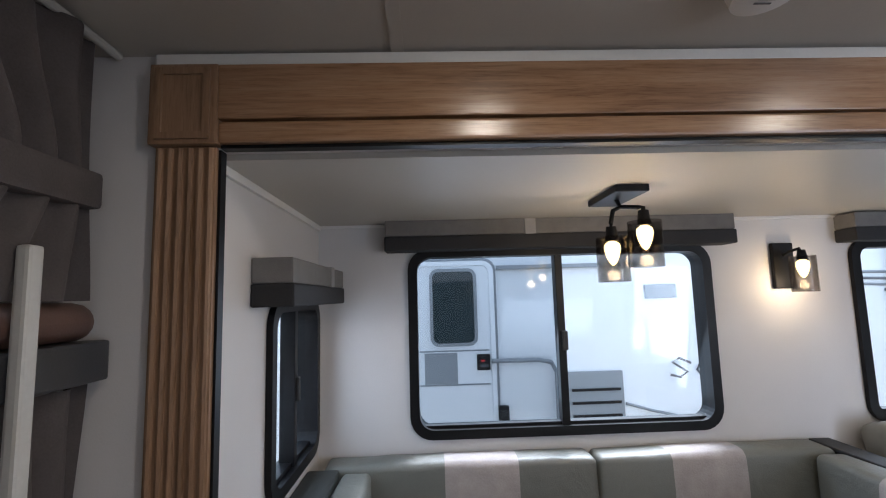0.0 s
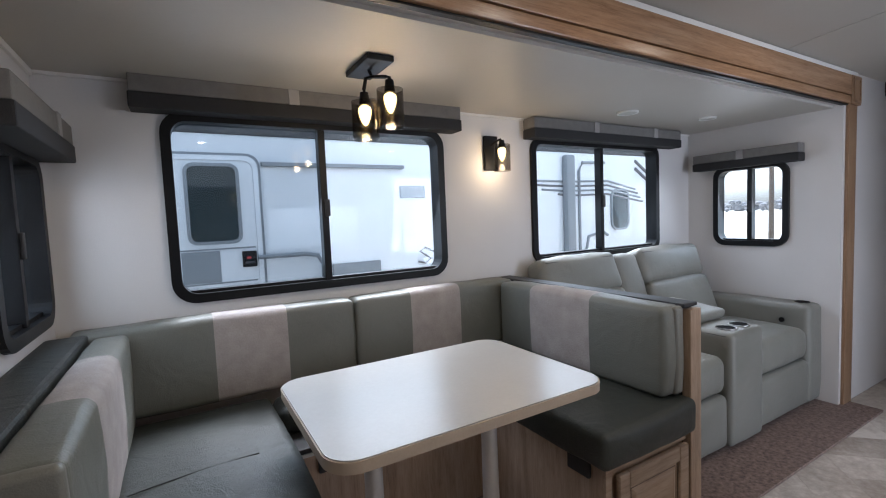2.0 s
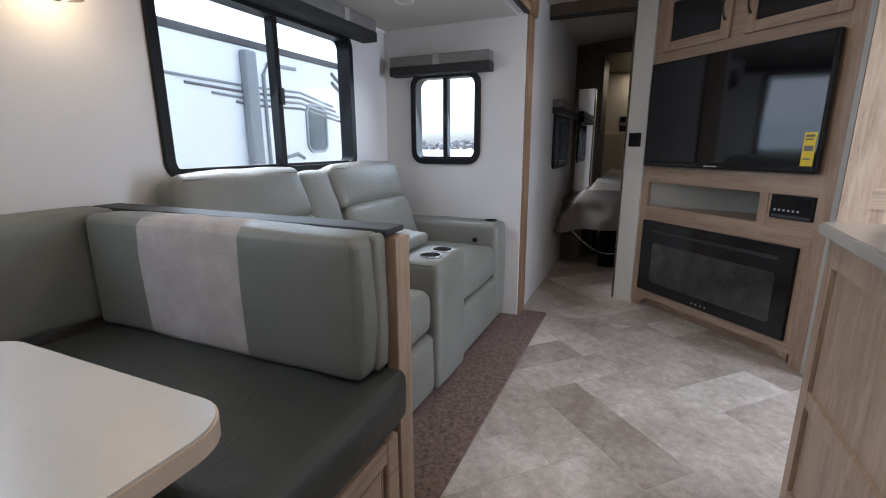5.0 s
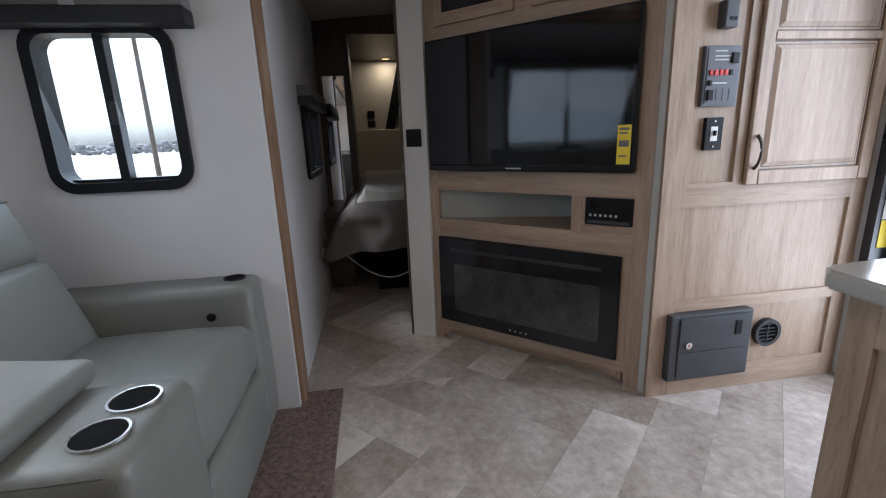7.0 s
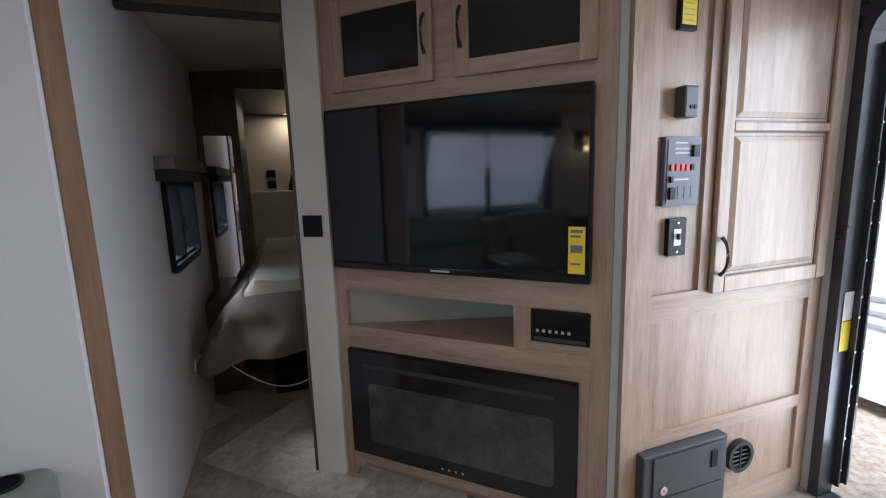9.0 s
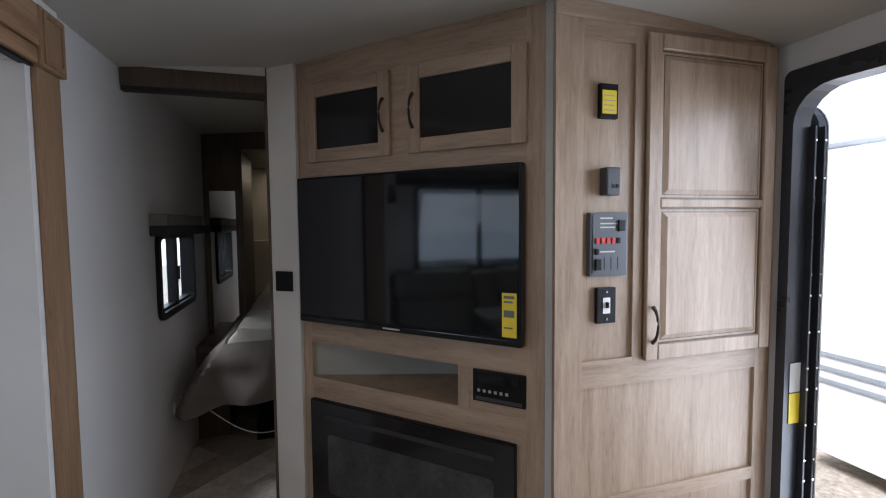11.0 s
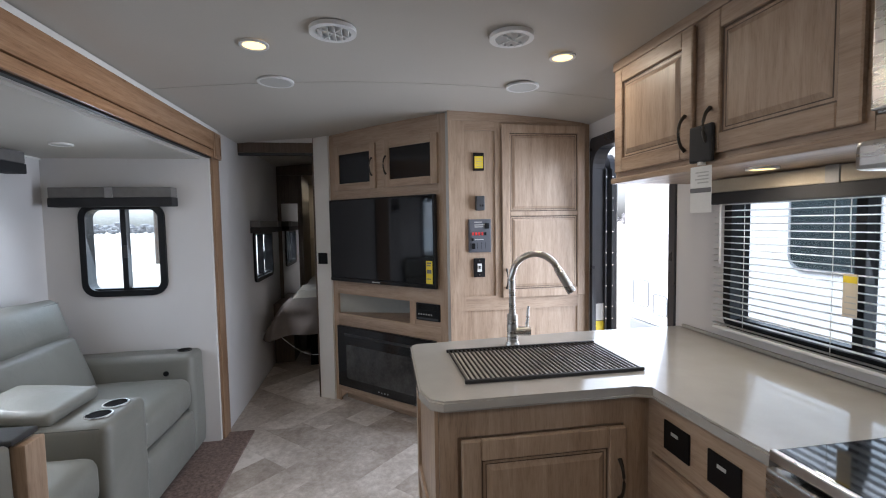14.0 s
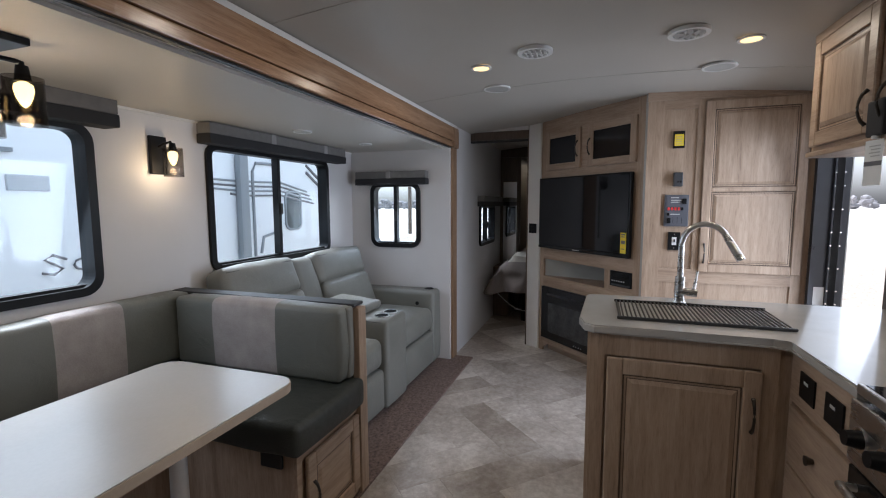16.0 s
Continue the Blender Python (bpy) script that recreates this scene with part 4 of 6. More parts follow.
setting("wall_bedroom_side", B((4.47, 5.2, 0.55, 0.60, 0, CEIL)), M["wall"], "bedroom side of the cabinet wall", "wall")
t = thing("wardrobe", (5.9, 1.2, 0), "dark brown wardrobe column with a narrow mirror", "wardrobe")
part("body", B((5.9, 6.5, 1.06, YS - 0.002, 0.0, 1.995), bevel=0.003), M["dark_wood"], t)
part("mirror", B((5.892, 5.8985, 1.11, 1.285, 0.62, 1.68)), M["mirror"], t, "narrow full-height mirror")
part("mirror_frame", B((5.888, 5.8975, 1.095, 1.109, 0.60, 1.70), (5.888, 5.8975, 1.286, 1.30, 0.60, 1.70), (5.888, 5.8975, 1.109, 1.286, 1.681, 1.70), (5.888, 5.8975, 1.109, 1.286, 0.60, 0.619)), M["dark_wood"], t)
part("bridge", B((5.9, 7.198, -1.1, YS - 0.003, 1.997, CEIL)), M["dark_wood"], t, "dark overhead bridge cabinet")
d = thing("headboard", (7.15, 0.4, 0.6), "cream padded headboard panel", "headboard")
part("panel", B((7.14, 7.198, -0.7, 1.25, 0.0, 1.27), bevel=0.008), M["cream"], d)
d = thing("bedroom_outlets", (7.19, 0.92, 1.36), "two black outlet plates on the cream wall", "outlet")
for z in (1.33, 1.44):
    part("plate", B((7.188, 7.1985, 0.86, 0.94, z - 0.035, z + 0.035), bevel=0.003), M["black"], d)
part("blind_frame", move(B((-0.05, 0.05, -0.01, 0.01, -0.42, 0.42)), Matrix.Translation((7.17, 0.62, 1.6)) @ Matrix.Rotation(radians(14), 4, 'X') @ Matrix.Rotation(radians(90), 4, 'Z')), M["black"], d, "black leaning window frame edge")

d = thing("nightstand", (5.75, 1.24, 0), "dark brown low cabinet beside the bed", "nightstand")
part("body", B((5.5, 5.89, 1.13, YS - 0.003, 0.0, 0.62), bevel=0.004), M["dark_wood"], d)
part("drawer_front", B((5.49, 5.4995, 1.145, 1.315, 0.36, 0.58), bevel=0.002), M["dark_wood"], d)

d = thing("bed", (5.9, 0.4, 0), "bed with a rumpled beige comforter hanging off the foot", "bed")
# solid block, painted black in place of the shaded void underneath
part("platform", B((5.35, 7.1, -0.55, 0.95, 0.0, 0.42), bevel=0.004), M["well"], d, "solid bed base, black for the shade under the bed")
part("mattress", cushion(5.05, 7.1, -0.55, 1.03, 0.42, 0.72, 0.06, 0.01, 8, 40), M["white_plastic"], d, "", True)


def drape(border):
    """The comforter: flat on top with folds, falling over the side and the foot; border: the hanging part alone."""
    bm = bmesh.new()
    nu, nv = 64, 60
    grid = {}

    def at(i, j):
        if (i, j) not in grid:
            u = -0.44 + 2.42 * i / nu
            v = -0.44 + 1.9 * j / nv
            ox, oy = max(0.0, -u), max(0.0, -v)
            x = 5.03 + max(u, 0) - 0.06 * min(1, ox * 6) - 0.22 * ox
            y = 1.0 - max(v, 0) + 0.06 * min(1, oy * 6) + 0.5 * oy
            z = 0.80 - 0.82 * max(ox, oy) - 0.12 * min(ox, oy)
            w = noise.noise(Vector((u * 4.0, v * 4.0, 1.3)))
            w2 = noise.noise(Vector((u * 11.0, v * 11.0, 4.3)))
            fold = 0.03 * w + 0.012 * w2
            if ox > 0:
                x -= 0.035 * math.sin(v * 16 + 2 * w) * min(1, ox * 4)
            if oy > 0:
                y += 0.02 * math.sin(u * 16) * min(1, oy * 4)
            if ox == 0 and oy == 0:
                z += fold + 0.02
            grid[i, j] = bm.verts.new((x, min(y, YS - 0.03), z))
        return grid[i, j]
    for i in range(nu):
        for j in range(nv):
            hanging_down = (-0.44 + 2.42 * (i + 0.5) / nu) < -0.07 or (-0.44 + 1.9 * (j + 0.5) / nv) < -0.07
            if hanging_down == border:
                bm.faces.new((at(i, j), at(i + 1, j), at(i + 1, j + 1), at(i, j + 1)))
    return bm


c = thing("comforter", (5.9, 0.4, 0.73), "rumpled beige comforter on the bed, its hanging part a shaded taupe", "comforter")
# the hanging part has its shade put into a darker colour
for nm, bd, mt in (("top_cloth", False, "comforter"), ("border", True, "comforter_side_shaded")):
    p = part(nm, drape(bd), M[mt], c, "hanging taupe reverse side, shade in its colour" if bd else "", True)
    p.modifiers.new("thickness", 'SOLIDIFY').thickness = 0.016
d = solid("power_cable", tube(bmesh.new(), [(4.95 + 0.04 * (k / 16) ** 2, 1.15 - 0.55 * k / 16, 0.4 - 0.08 * k / 16 - 0.14 * math.sin(math.pi * k / 16)) for k in range(17)], 0.003, 8), M["wire"], "white power cable hanging under the comforter", "cable", smooth=True)
solid("care_tag", move(B((-0.02, 0.02, -0.001, 0.001, -0.03, 0.03)), Matrix.Translation((4.87, 1.295, 0.45)) @ Matrix.Rotation(radians(35), 4, 'Y')), M["paper"], "white sewn care tag on the comforter's corner", "tag")

# ---- television cabinet ----
TP1, TP0 = Vector((4.392, 0.622, 0)), Vector((3.594, -0.19, 0))
TL = (TP0 - TP1).length
along = (TP0 - TP1).normalized()
outw = along.cross(Vector((0, 0, 1)))
TF = plane_frame(TP1, along, outw)
d = thing("television_cabinet", (TP0 + TP1) / 2, "washed-wood corner entertainment cabinet", "cabinet")


def fb(*boxes, bevel=0.0):
    return move(B(*boxes, bevel=bevel), TF)


part("stile", fb((0, 0.055, 0.0, CEIL, -0.02, 0)), M["wood"], d)
part("stile", fb((TL - 0.064, TL, 0.0, CEIL, -0.02, 0)), M["wood"], d)
part("rail", fb((0.055, TL - 0.064, 0.075, 0.135, -0.0195, 0)), M["wood_h"], d)
part("rail", fb((0.055, TL - 0.064, 0.627, 0.725, -0.0195, 0)), M["wood_h"], d)
part("rail", fb((0.055, TL - 0.064, 0.885, 0.985, -0.0195, 0)), M["wood_h"], d)
part("rail", fb((0.055, TL - 0.064, 1.62, CEIL, -0.0195, 0)), M["wood_h"], d)
part("stile", fb((TL - 0.0995, TL - 0.0645, 0.1355, 0.6265, -0.0195, 0)), M["wood"], d)
part("divider", fb((TL - 0.335, TL - 0.29, 0.725, 0.885, -0.0195, 0)), M["wood"], d)
part("stereo_board", fb((TL - 0.29, TL - 0.064, 0.725, 0.885, -0.0195, -0.004)), M["wood_h"], d)
part("back_panel", fb((0.055, TL - 0.064, 0.985, 1.62, -0.0195, -0.006)), M["wood"], d)
SH = move(slab(bmesh.new(), [(0.05, -0.02), (TL - 0.08, -0.02), (TL * 0.72, -0.42)], 0.71, 0.724), plane_frame(TP1, along, outw) @ Matrix(((1, 0, 0, 0), (0, 0, 1, 0), (0, 1, 0, 0), (0, 0, 0, 1))))
part("shelf", SH, M["wood_h"], d)
part("shelf_back", move(B((0.0, 0.86, 0.70, 0.95, -0.01, 0.0)), TF @ Matrix.Translation((0.05, 0, -0.025)) @ Matrix.Rotation(radians(28), 4, 'Y')), M["shelf_back"], d, "pale lining behind the open shelf")
part("shelf_side", move(B((-0.46, 0.0, 0.70, 0.95, -0.01, 0.0)), TF @ Matrix.Translation((TL - 0.335, 0, -0.021)) @ Matrix.Rotation(radians(-75), 4, 'Y')), M["shelf_back"], d)
part("shelf_top", fb((0.05, TL - 0.3, 0.95, 0.96, -0.45, -0.021)), M["wood_h"], d)
part("toe_board", fb((0.055, TL - 0.075, 0.0, 0.075, -0.09, -0.07)), M["wood_h"], d)
for s in (0.055, TL - 0.145):
    bm = bmesh.new()
    pts = [(s, 0.076), (s + 0.07, 0.076), (s + (0.0 if s < 0.5 else 0.07), 0.02)]
    part("bracket", slab(bm, pts, -0.02, -0.004, TF), M["wood"], d)
panel_y = (1.70, 2.035)
for x0, x1, hx in ((0.07, 0.515, 0.488), (0.60, TL - 0.06, 0.627)):
    door = part("cabinet_door", fb((x0 + 0.002, x1 - 0.002, panel_y[0] + 0.002, panel_y[1] - 0.002, 0.0005, 0.0018)), M["wood_h"], d)
    for a in (x0, x1 - 0.055):
        part("stile", fb((a, a + 0.055, *panel_y, 0.002, 0.02), bevel=0.003), M["wood"], door)
    for a in (panel_y[0], panel_y[1] - 0.055):
        part("rail", fb((x0 + 0.055, x1 - 0.055, a, a + 0.055, 0.002, 0.0195), bevel=0.003), M["wood_h"], door)
    part("dark_pane", fb((x0 + 0.055, x1 - 0.055, panel_y[0] + 0.055, panel_y[1] - 0.055, 0.002, 0.010)), M["frosted_black"], door, "black glass pane")
    arc_handle(door, TF @ Matrix.Translation((0, 0, 0.02)), hx, 1.86, 0.13)
setting("trim_corner", move(B((TL + 0.001, TL + 0.052, 0.0, CEIL, -0.02, 0.006), bevel=0.004), TF), M["trim_grey"], "grey corner moulding beside the pantry", "trim")

tv = thing("television", TF @ Vector((0.58, 0.98, 0.03)), "large black flat-screen television, switched off", "television")
part("housing", fb((0.046, 1.075, 0.995, 1.63, 0.02, 0.058), bevel=0.006), M["black"], tv)
part("screen", fb((0.056, 1.065, 1.03, 1.62, 0.0585, 0.0605)), M["screen"], tv, "glossy black screen")
part("chin", fb((0.05, 1.07, 1.0, 1.02, 0.0585, 0.063), bevel=0.003), M["frosted_black"], tv, "glossy lower edge")
part("badge", fb((0.50, 0.58, 1.006, 1.013, 0.0632, 0.0640)), M["trim_grey"], tv, "small pale badge")
part("mount", fb((0.45, 0.65, 1.2, 1.4, -0.005, 0.0195)), M["black"], tv)
st = thing("energy_sticker", TF @ Vector((1.0, 1.03, 0.062)), "yellow label stuck on the television's corner", "label")
part("sheet", fb((1.005, 1.058, 1.03, 1.185, 0.0610, 0.0618)), M["yellow"], st)
for k, (a, b) in enumerate(((1.165, 1.175), (1.15, 1.157), (1.10, 1.125), (1.06, 1.066))):
    part("print_bar", fb((1.012, 1.05 - 0.006 * (k % 2), a, b, 0.0619, 0.0623)), M["ink"], st)

d = thing("electric_fireplace", TF @ Vector((0.56, 0.14, 0)), "black glass electric fireplace built into the cabinet", "fireplace")
fx0, fx1, fz0, fz1 = 0.058, TL - 0.1, 0.136, 0.626
part("frame", fb((fx0, fx1, fz0, fz0 + 0.055, -0.02, 0.02), (fx0, fx1, fz1 - 0.055, fz1, -0.02, 0.02), (fx0, fx0 + 0.07, fz0 + 0.055, fz1 - 0.055, -0.02, 0.02), (fx1 - 0.07, fx1, fz0 + 0.055, fz1 - 0.055, -0.02, 0.02)), M["black"], d, "black bezel")
part("front_glass", fb((fx0 + 0.002, fx1 - 0.002, fz0 + 0.002, fz1 - 0.002, 0.0205, 0.0235)), M["frosted_black"], d, "black front glass")
part("viewing_pane", move(slab(bmesh.new(), rounded(0.80, 0.275, 0.02, 4), 0.0, 0.001), TF @ Matrix.Translation(((fx0 + fx1) / 2 + 0.01, 0.345, 0.0238))), M["ember"], d, "dim ember pane")
part("air_slot", fb((fx0 + 0.08, fx1 - 0.08, fz1 - 0.075, fz1 - 0.055, 0.0238, 0.0252), bevel=0.0005), M["black_soft"], d, "long air slot")
for k in range(4):
    part("button", fb((0.50 + 0.03 * k, 0.508 + 0.03 * k, 0.160, 0.168, 0.0237, 0.0245)), M["trim_grey"], d)

d = thing("stereo", TF @ Vector((TL - 0.168, 0.73, 0)), "black car-style stereo unit set in the cabinet", "stereo")
part("face", fb((TL - 0.270, TL - 0.066, 0.762, 0.882, -0.003, 0.008), bevel=0.003), M["black"], d)
part("display", fb((TL - 0.248, TL - 0.088, 0.835, 0.87, 0.0082, 0.0092)), M["screen"], d)
for k in range(6):
    part("button", fb((TL - 0.250 + 0.022 * k, TL - 0.240 + 0.022 * k, 0.80, 0.81, 0.0082, 0.011)), M["trim_grey"], d)
part("lower_trim", fb((TL - 0.258, TL - 0.078, 0.768, 0.782, 0.0082, 0.010), bevel=0.001), M["charcoal"], d)

# ---- pantry with control panels ----
PX = 3.542
PF = plane_frame((PX, -0.198, 0), (0, -1, 0), (-1, 0, 0))
PW = 0.945


def pb(*boxes, bevel=0.0):
    return move(B(*boxes, bevel=bevel), PF)


d = thing("pantry_cabinet", (PX, -0.67, 0), "tall washed-wood pantry cabinet beside the entry", "cabinet")
part("body", B((PX + 0.012, 4.2, YD + 0.002, -0.205, 0.0, CEIL - 0.003)), M["wood"], d)
part("stile", pb((0, 0.105, 0, CEIL, -0.012, 0)), M["wood"], d)
part("stile", pb((0.31, 0.35, 0.93, CEIL - 0.045, -0.0115, 0)), M["wood"], d)
part("stile", pb((PW - 0.055, PW, 0, CEIL, -0.012, 0)), M["wood"], d)
for a, b in ((0.0, 0.115), (0.395, 0.445), (0.85, 0.945), (2.035, CEIL)):
    part("rail", pb((0.105, PW - 0.055, a, b, -0.0118, -0.0002)), M["wood_y"], d)
part("crown", pb((-0.005, PW + 0.02, 2.095, 2.17, 0.0005, 0.009), bevel=0.003), M["wood_y"], d)
panel_door("pantry_door", d, PF, 0.352, PW - 0.008, 0.93, 2.075, [(0.985, 1.475), (1.505, 2.02)], M["wood"], M["wood"], (0.378, 1.06, 0.13))

d = thing("alarm_plate", PF @ Vector((0.2, 1.83, 0)), "black wall plate with a yellow notice", "notice")
part("plate", pb((0.165, 0.235, 1.775, 1.89, -0.011, 0.006), bevel=0.002), M["black"], d)
part("notice", pb((0.172, 0.228, 1.79, 1.868, 0.0062, 0.0072)), M["yellow"], d)
for k in range(4):
    part("print_bar", pb((0.178, 0.222 - 0.004 * (k % 2), 1.80 + 0.016 * k, 1.804 + 0.016 * k, 0.0073, 0.0077)), M["tan_edge"], d)
d = thing("thermostat", PF @ Vector((0.2, 1.56, 0)), "small grey wall thermostat", "thermostat")
part("case", pb((0.175, 0.232, 1.515, 1.61, -0.011, 0.03), bevel=0.006), M["charcoal"], d)
part("display", pb((0.196, 0.222, 1.565, 1.595, 0.0282, 0.0290)), M["trim_grey"], d)
for k in range(2):
    part("button", pb((0.196 + 0.016 * k, 0.206 + 0.016 * k, 1.54, 1.552, 0.0302, 0.0325)), M["black"], d)
d = thing("control_panel", PF @ Vector((0.2, 1.35, 0)), "dark grey monitor panel with red rocker switches", "control panel")
part("plate", pb((0.127, 0.277, 1.24, 1.458, -0.011, 0.009), bevel=0.003), M["slate"], d)
part("face", pb((0.137, 0.267, 1.25, 1.448, 0.0092, 0.0115)), M["slate"], d)
for k in range(5):
    part("rocker", pb((0.147 + 0.021 * k, 0.160 + 0.021 * k, 1.352, 1.372, 0.0117, 0.0165), bevel=0.001), M["red"] if k < 4 else M["black"], d, "red rocker switch" if k < 4 else "")
for x0, x1, a, b in ((0.235, 0.262, 1.395, 1.432), (0.145, 0.168, 1.262, 1.30), (0.145, 0.157, 1.315, 1.335)):
    part("switch", pb((x0, x1, a, b, 0.0117, 0.019), bevel=0.002), M["black"], d)
for k in range(3):
    part("divider_line", pb((0.182 + 0.027 * k, 0.184 + 0.027 * k, 1.262, 1.305, 0.0117, 0.0123)), M["black"], d)
for a, w in ((1.436, 0.05), (1.418, 0.07), (1.405, 0.06), (1.322, 0.06)):
    part("print_bar", pb((0.165, 0.165 + w, a, a + 0.005, 0.0117, 0.0121)), M["trim_grey"], d)
d = thing("wall_outlet", PF @ Vector((0.2, 1.14, 0)), "black switch plate with a white toggle", "outlet")
part("plate", pb((0.16, 0.236, 1.075, 1.20, -0.011, 0.006), bevel=0.003), M["black"], d)
part("toggle_surround", pb((0.183, 0.212, 1.11, 1.165, 0.0062, 0.0075)), M["white_plastic"], d, "white insert")
part("toggle", pb((0.193, 0.202, 1.13, 1.15, 0.0076, 0.017), bevel=0.002), M["black"], d)
for z in (1.09, 1.185):
    part("screw", move(C((0.198, z, 0.006), (0.198, z, 0.0085), 0.004, seg=8), PF), M["steel"], d)
d = thing("furnace_hatch", PF @ Vector((0.28, 0.24, 0)), "charcoal safe-style hatch low on the pantry", "hatch")
part("surround", pb((0.072, 0.462, 0.085, 0.392, -0.011, 0.035), bevel=0.006), M["charcoal"], d)
part("door", pb((0.112, 0.44, 0.225, 0.378, 0.0355, 0.041), bevel=0.002), M["charcoal"], d)
part("lower_panel", pb((0.112, 0.44, 0.103, 0.217, 0.0355, 0.039), bevel=0.002), M["charcoal"], d)
part("finger_pull", pb((0.375, 0.405, 0.285, 0.35, 0.0412, 0.045), bevel=0.002), M["black"], d)
part("lock", move(C((0.155, 0.255, 0.041), (0.155, 0.255, 0.047), 0.016, seg=16), PF), M["chrome"], d, "round chrome lock")
part("lock_core", move(C((0.155, 0.255, 0.047), (0.155, 0.255, 0.0478), 0.0045, seg=12), PF), M["red"], d)
d = thing("floor_heat_vent", PF @ Vector((0.56, 0.25, 0)), "round black heating vent", "vent")
VM = PF @ Matrix.Translation((0.575, 0.255, 0))
part("rim", ring(bmesh.new(), rounded(0.13, 0.13, 0.064, 8), rounded(0.098, 0.098, 0.048, 8), -0.011, 0.012, VM), M["black_soft"], d, "", True)
part("throat", move(C((0, 0, -0.011), (0, 0, -0.008), 0.048, seg=24), VM), M["black"], d)
for k in range(5):
    o = (k - 2) * 0.018
    hw = math.sqrt(0.048 ** 2 - o * o)
    part("louvre", move(B((-hw, hw, -0.006, 0.006, -0.001, 0.001)), VM @ Matrix.Translation((0, o, 0.003)) @ Matrix.Rotation(radians(35), 4, 'X')), M["charcoal"], d)
part("spoke", move(B((-0.002, 0.002, -0.047, 0.047, 0.004, 0.009)), VM), M["charcoal"], d)

# ---- entry door ----
t = thing("door_1", (3.09, YD, 0), "open entry doorway in a black metal frame", "door", kind="structure")


def door_arch(w, h, r):
    pts = [(w / 2, 0.0)]
    for cx, a0 in ((w / 2 - r, 0), (-w / 2 + r, 90)):
        for k in range(7):
            a = radians(a0 + 15 * k)
            pts.append((cx + r * math.cos(a), h - r + r * math.sin(a)))
    pts.append((-w / 2, 0.0))
    return pts


DF = plane_frame((3.09, YD, 0), (-1, 0, 0), OUT_N)
o, i = door_arch(0.86, 1.985, 0.03), door_arch(0.785, 1.91, 0.13)
bm = bmesh.new()
vs = [[bm.verts.new(DF @ Vector((x, y, z))) for x, y in q] for q, z in ((o, 0.001), (o, 0.014), (i, 0.014), (i, -0.075), (o, -0.0005))]
for a, b in ((0, 1), (1, 2), (2, 3)):
    for k in range(len(o) - 1):
        bm.faces.new((vs[a][k], vs[a][k + 1], vs[b][k + 1], vs[b][k]))
part("door_frame", bm, M["door_alu"], t, "black rounded door frame")
part("threshold", B((2.70, 3.48, YD - 0.075, YD + 0.03, -0.012, 0.006), bevel=0.003), M["charcoal"], t, "dark metal threshold")
part("step_edge", B((2.75, 3.43, YD - 0.32, YD - 0.08, -0.22, -0.19), bevel=0.006), M["black"], t, "black fold-down step")
LM = Matrix.Translation((3.468, YD - 0.105, 0)) @ Matrix.Rotation(radians(-4), 4, 'Z')
leaf = part("door_leaf", slab(bmesh.new(), [(y, z) for y, z in door_arch(0.70, 1.86, 0.12)], -0.02, 0.02, LM @ Matrix.Translation((0.36, -0.03, 0.03)) @ Matrix.Rotation(radians(90), 4, 'X')), M["door_alu"], t, "black open door leaf folded back outside")
part("screen_leaf", ring(bmesh.new(), door_arch(0.66, 1.80, 0.11), door_arch(0.58, 1.75, 0.08), -0.01, 0.01, LM @ Matrix.Translation((0.37, 0.03, 0.03)) @ Matrix.Rotation(radians(90), 4, 'X')), M["black"], t, "black screen-door frame folded back")
part("leaf_seal", ring(bmesh.new(), door_arch(0.704, 1.864, 0.122), door_arch(0.66, 1.84, 0.1), 0.0205, 0.026, LM @ Matrix.Translation((0.36, -0.03, 0.03)) @ Matrix.Rotation(radians(90), 4, 'X')), M["trim_grey"], leaf, "pale door-edge seal")
for k in range(2):
    part("hinge_rail", move(B((-0.012, 0.012, 0.028 - 0.045 * k, 0.036 - 0.045 * k, 0.04, 1.78)), LM), M["door_alu"], leaf, "black hinge rail")
for k in range(14):
    z = 0.12 + 0.122 * k + 0.02 * (k % 3)
    for q in range(2):
        part("hinge_screw", move(C((-0.015, 0.032 - 0.045 * q, z), (-0.012, 0.032 - 0.045 * q, z), 0.005, seg=8), LM), M["chrome"], leaf)
for z0, z1, mt in ((0.63, 0.75, "yellow"), (0.755, 0.87, "paper")):
    part("warning_label", B((3.4795, 3.4805, YD - 0.068, YD - 0.012, z0, z1)), M[mt], t, "yellow warning label" if mt == "yellow" else "white printed label")
part("strike_edge", B((2.698, 2.708, YD - 0.09, YD + 0.012, 0.0, 1.86)), M["black"], t, "black latch-side edge")
setting("trim_ribbon", B((2.99, 3.04, YD + 0.0145, YD + 0.017, 1.91, 2.0)), M["trim_white"], "white cloth strip over the door frame", "trim")

# ---- kitchen ----
CT = 0.915
d = thing("kitchen_worktop", (2.2, -0.5, 0.88), "pale grey speckled L-shaped worktop", "worktop")
outline = [(2.585, 0.13), (2.56, 0.157), (2.05, 0.175), (1.965, 0.155), (1.935, 0.115), (1.945, -0.50), (1.925, -0.55), (1.51, -0.55), (1.51, YD + 0.002), (2.63, YD + 0.002), (2.63, -0.62)]
bm = slab(bmesh.new(), outline, CT - 0.035, CT)
bmesh.ops.bevel(bm, geom=[e for e in bm.edges if abs(e.verts[0].co.z - e.verts[1].co.z) < 1e-5], offset=0.006, segments=2, affect='EDGES')
part("top", bm, M["counter"], d)
part("upstand", B((1.51, 2.60, YD + 0.0025, YD + 0.014, CT + 0.001, CT + 0.016), bevel=0.003), M["counter"], d, "low worktop upstand")

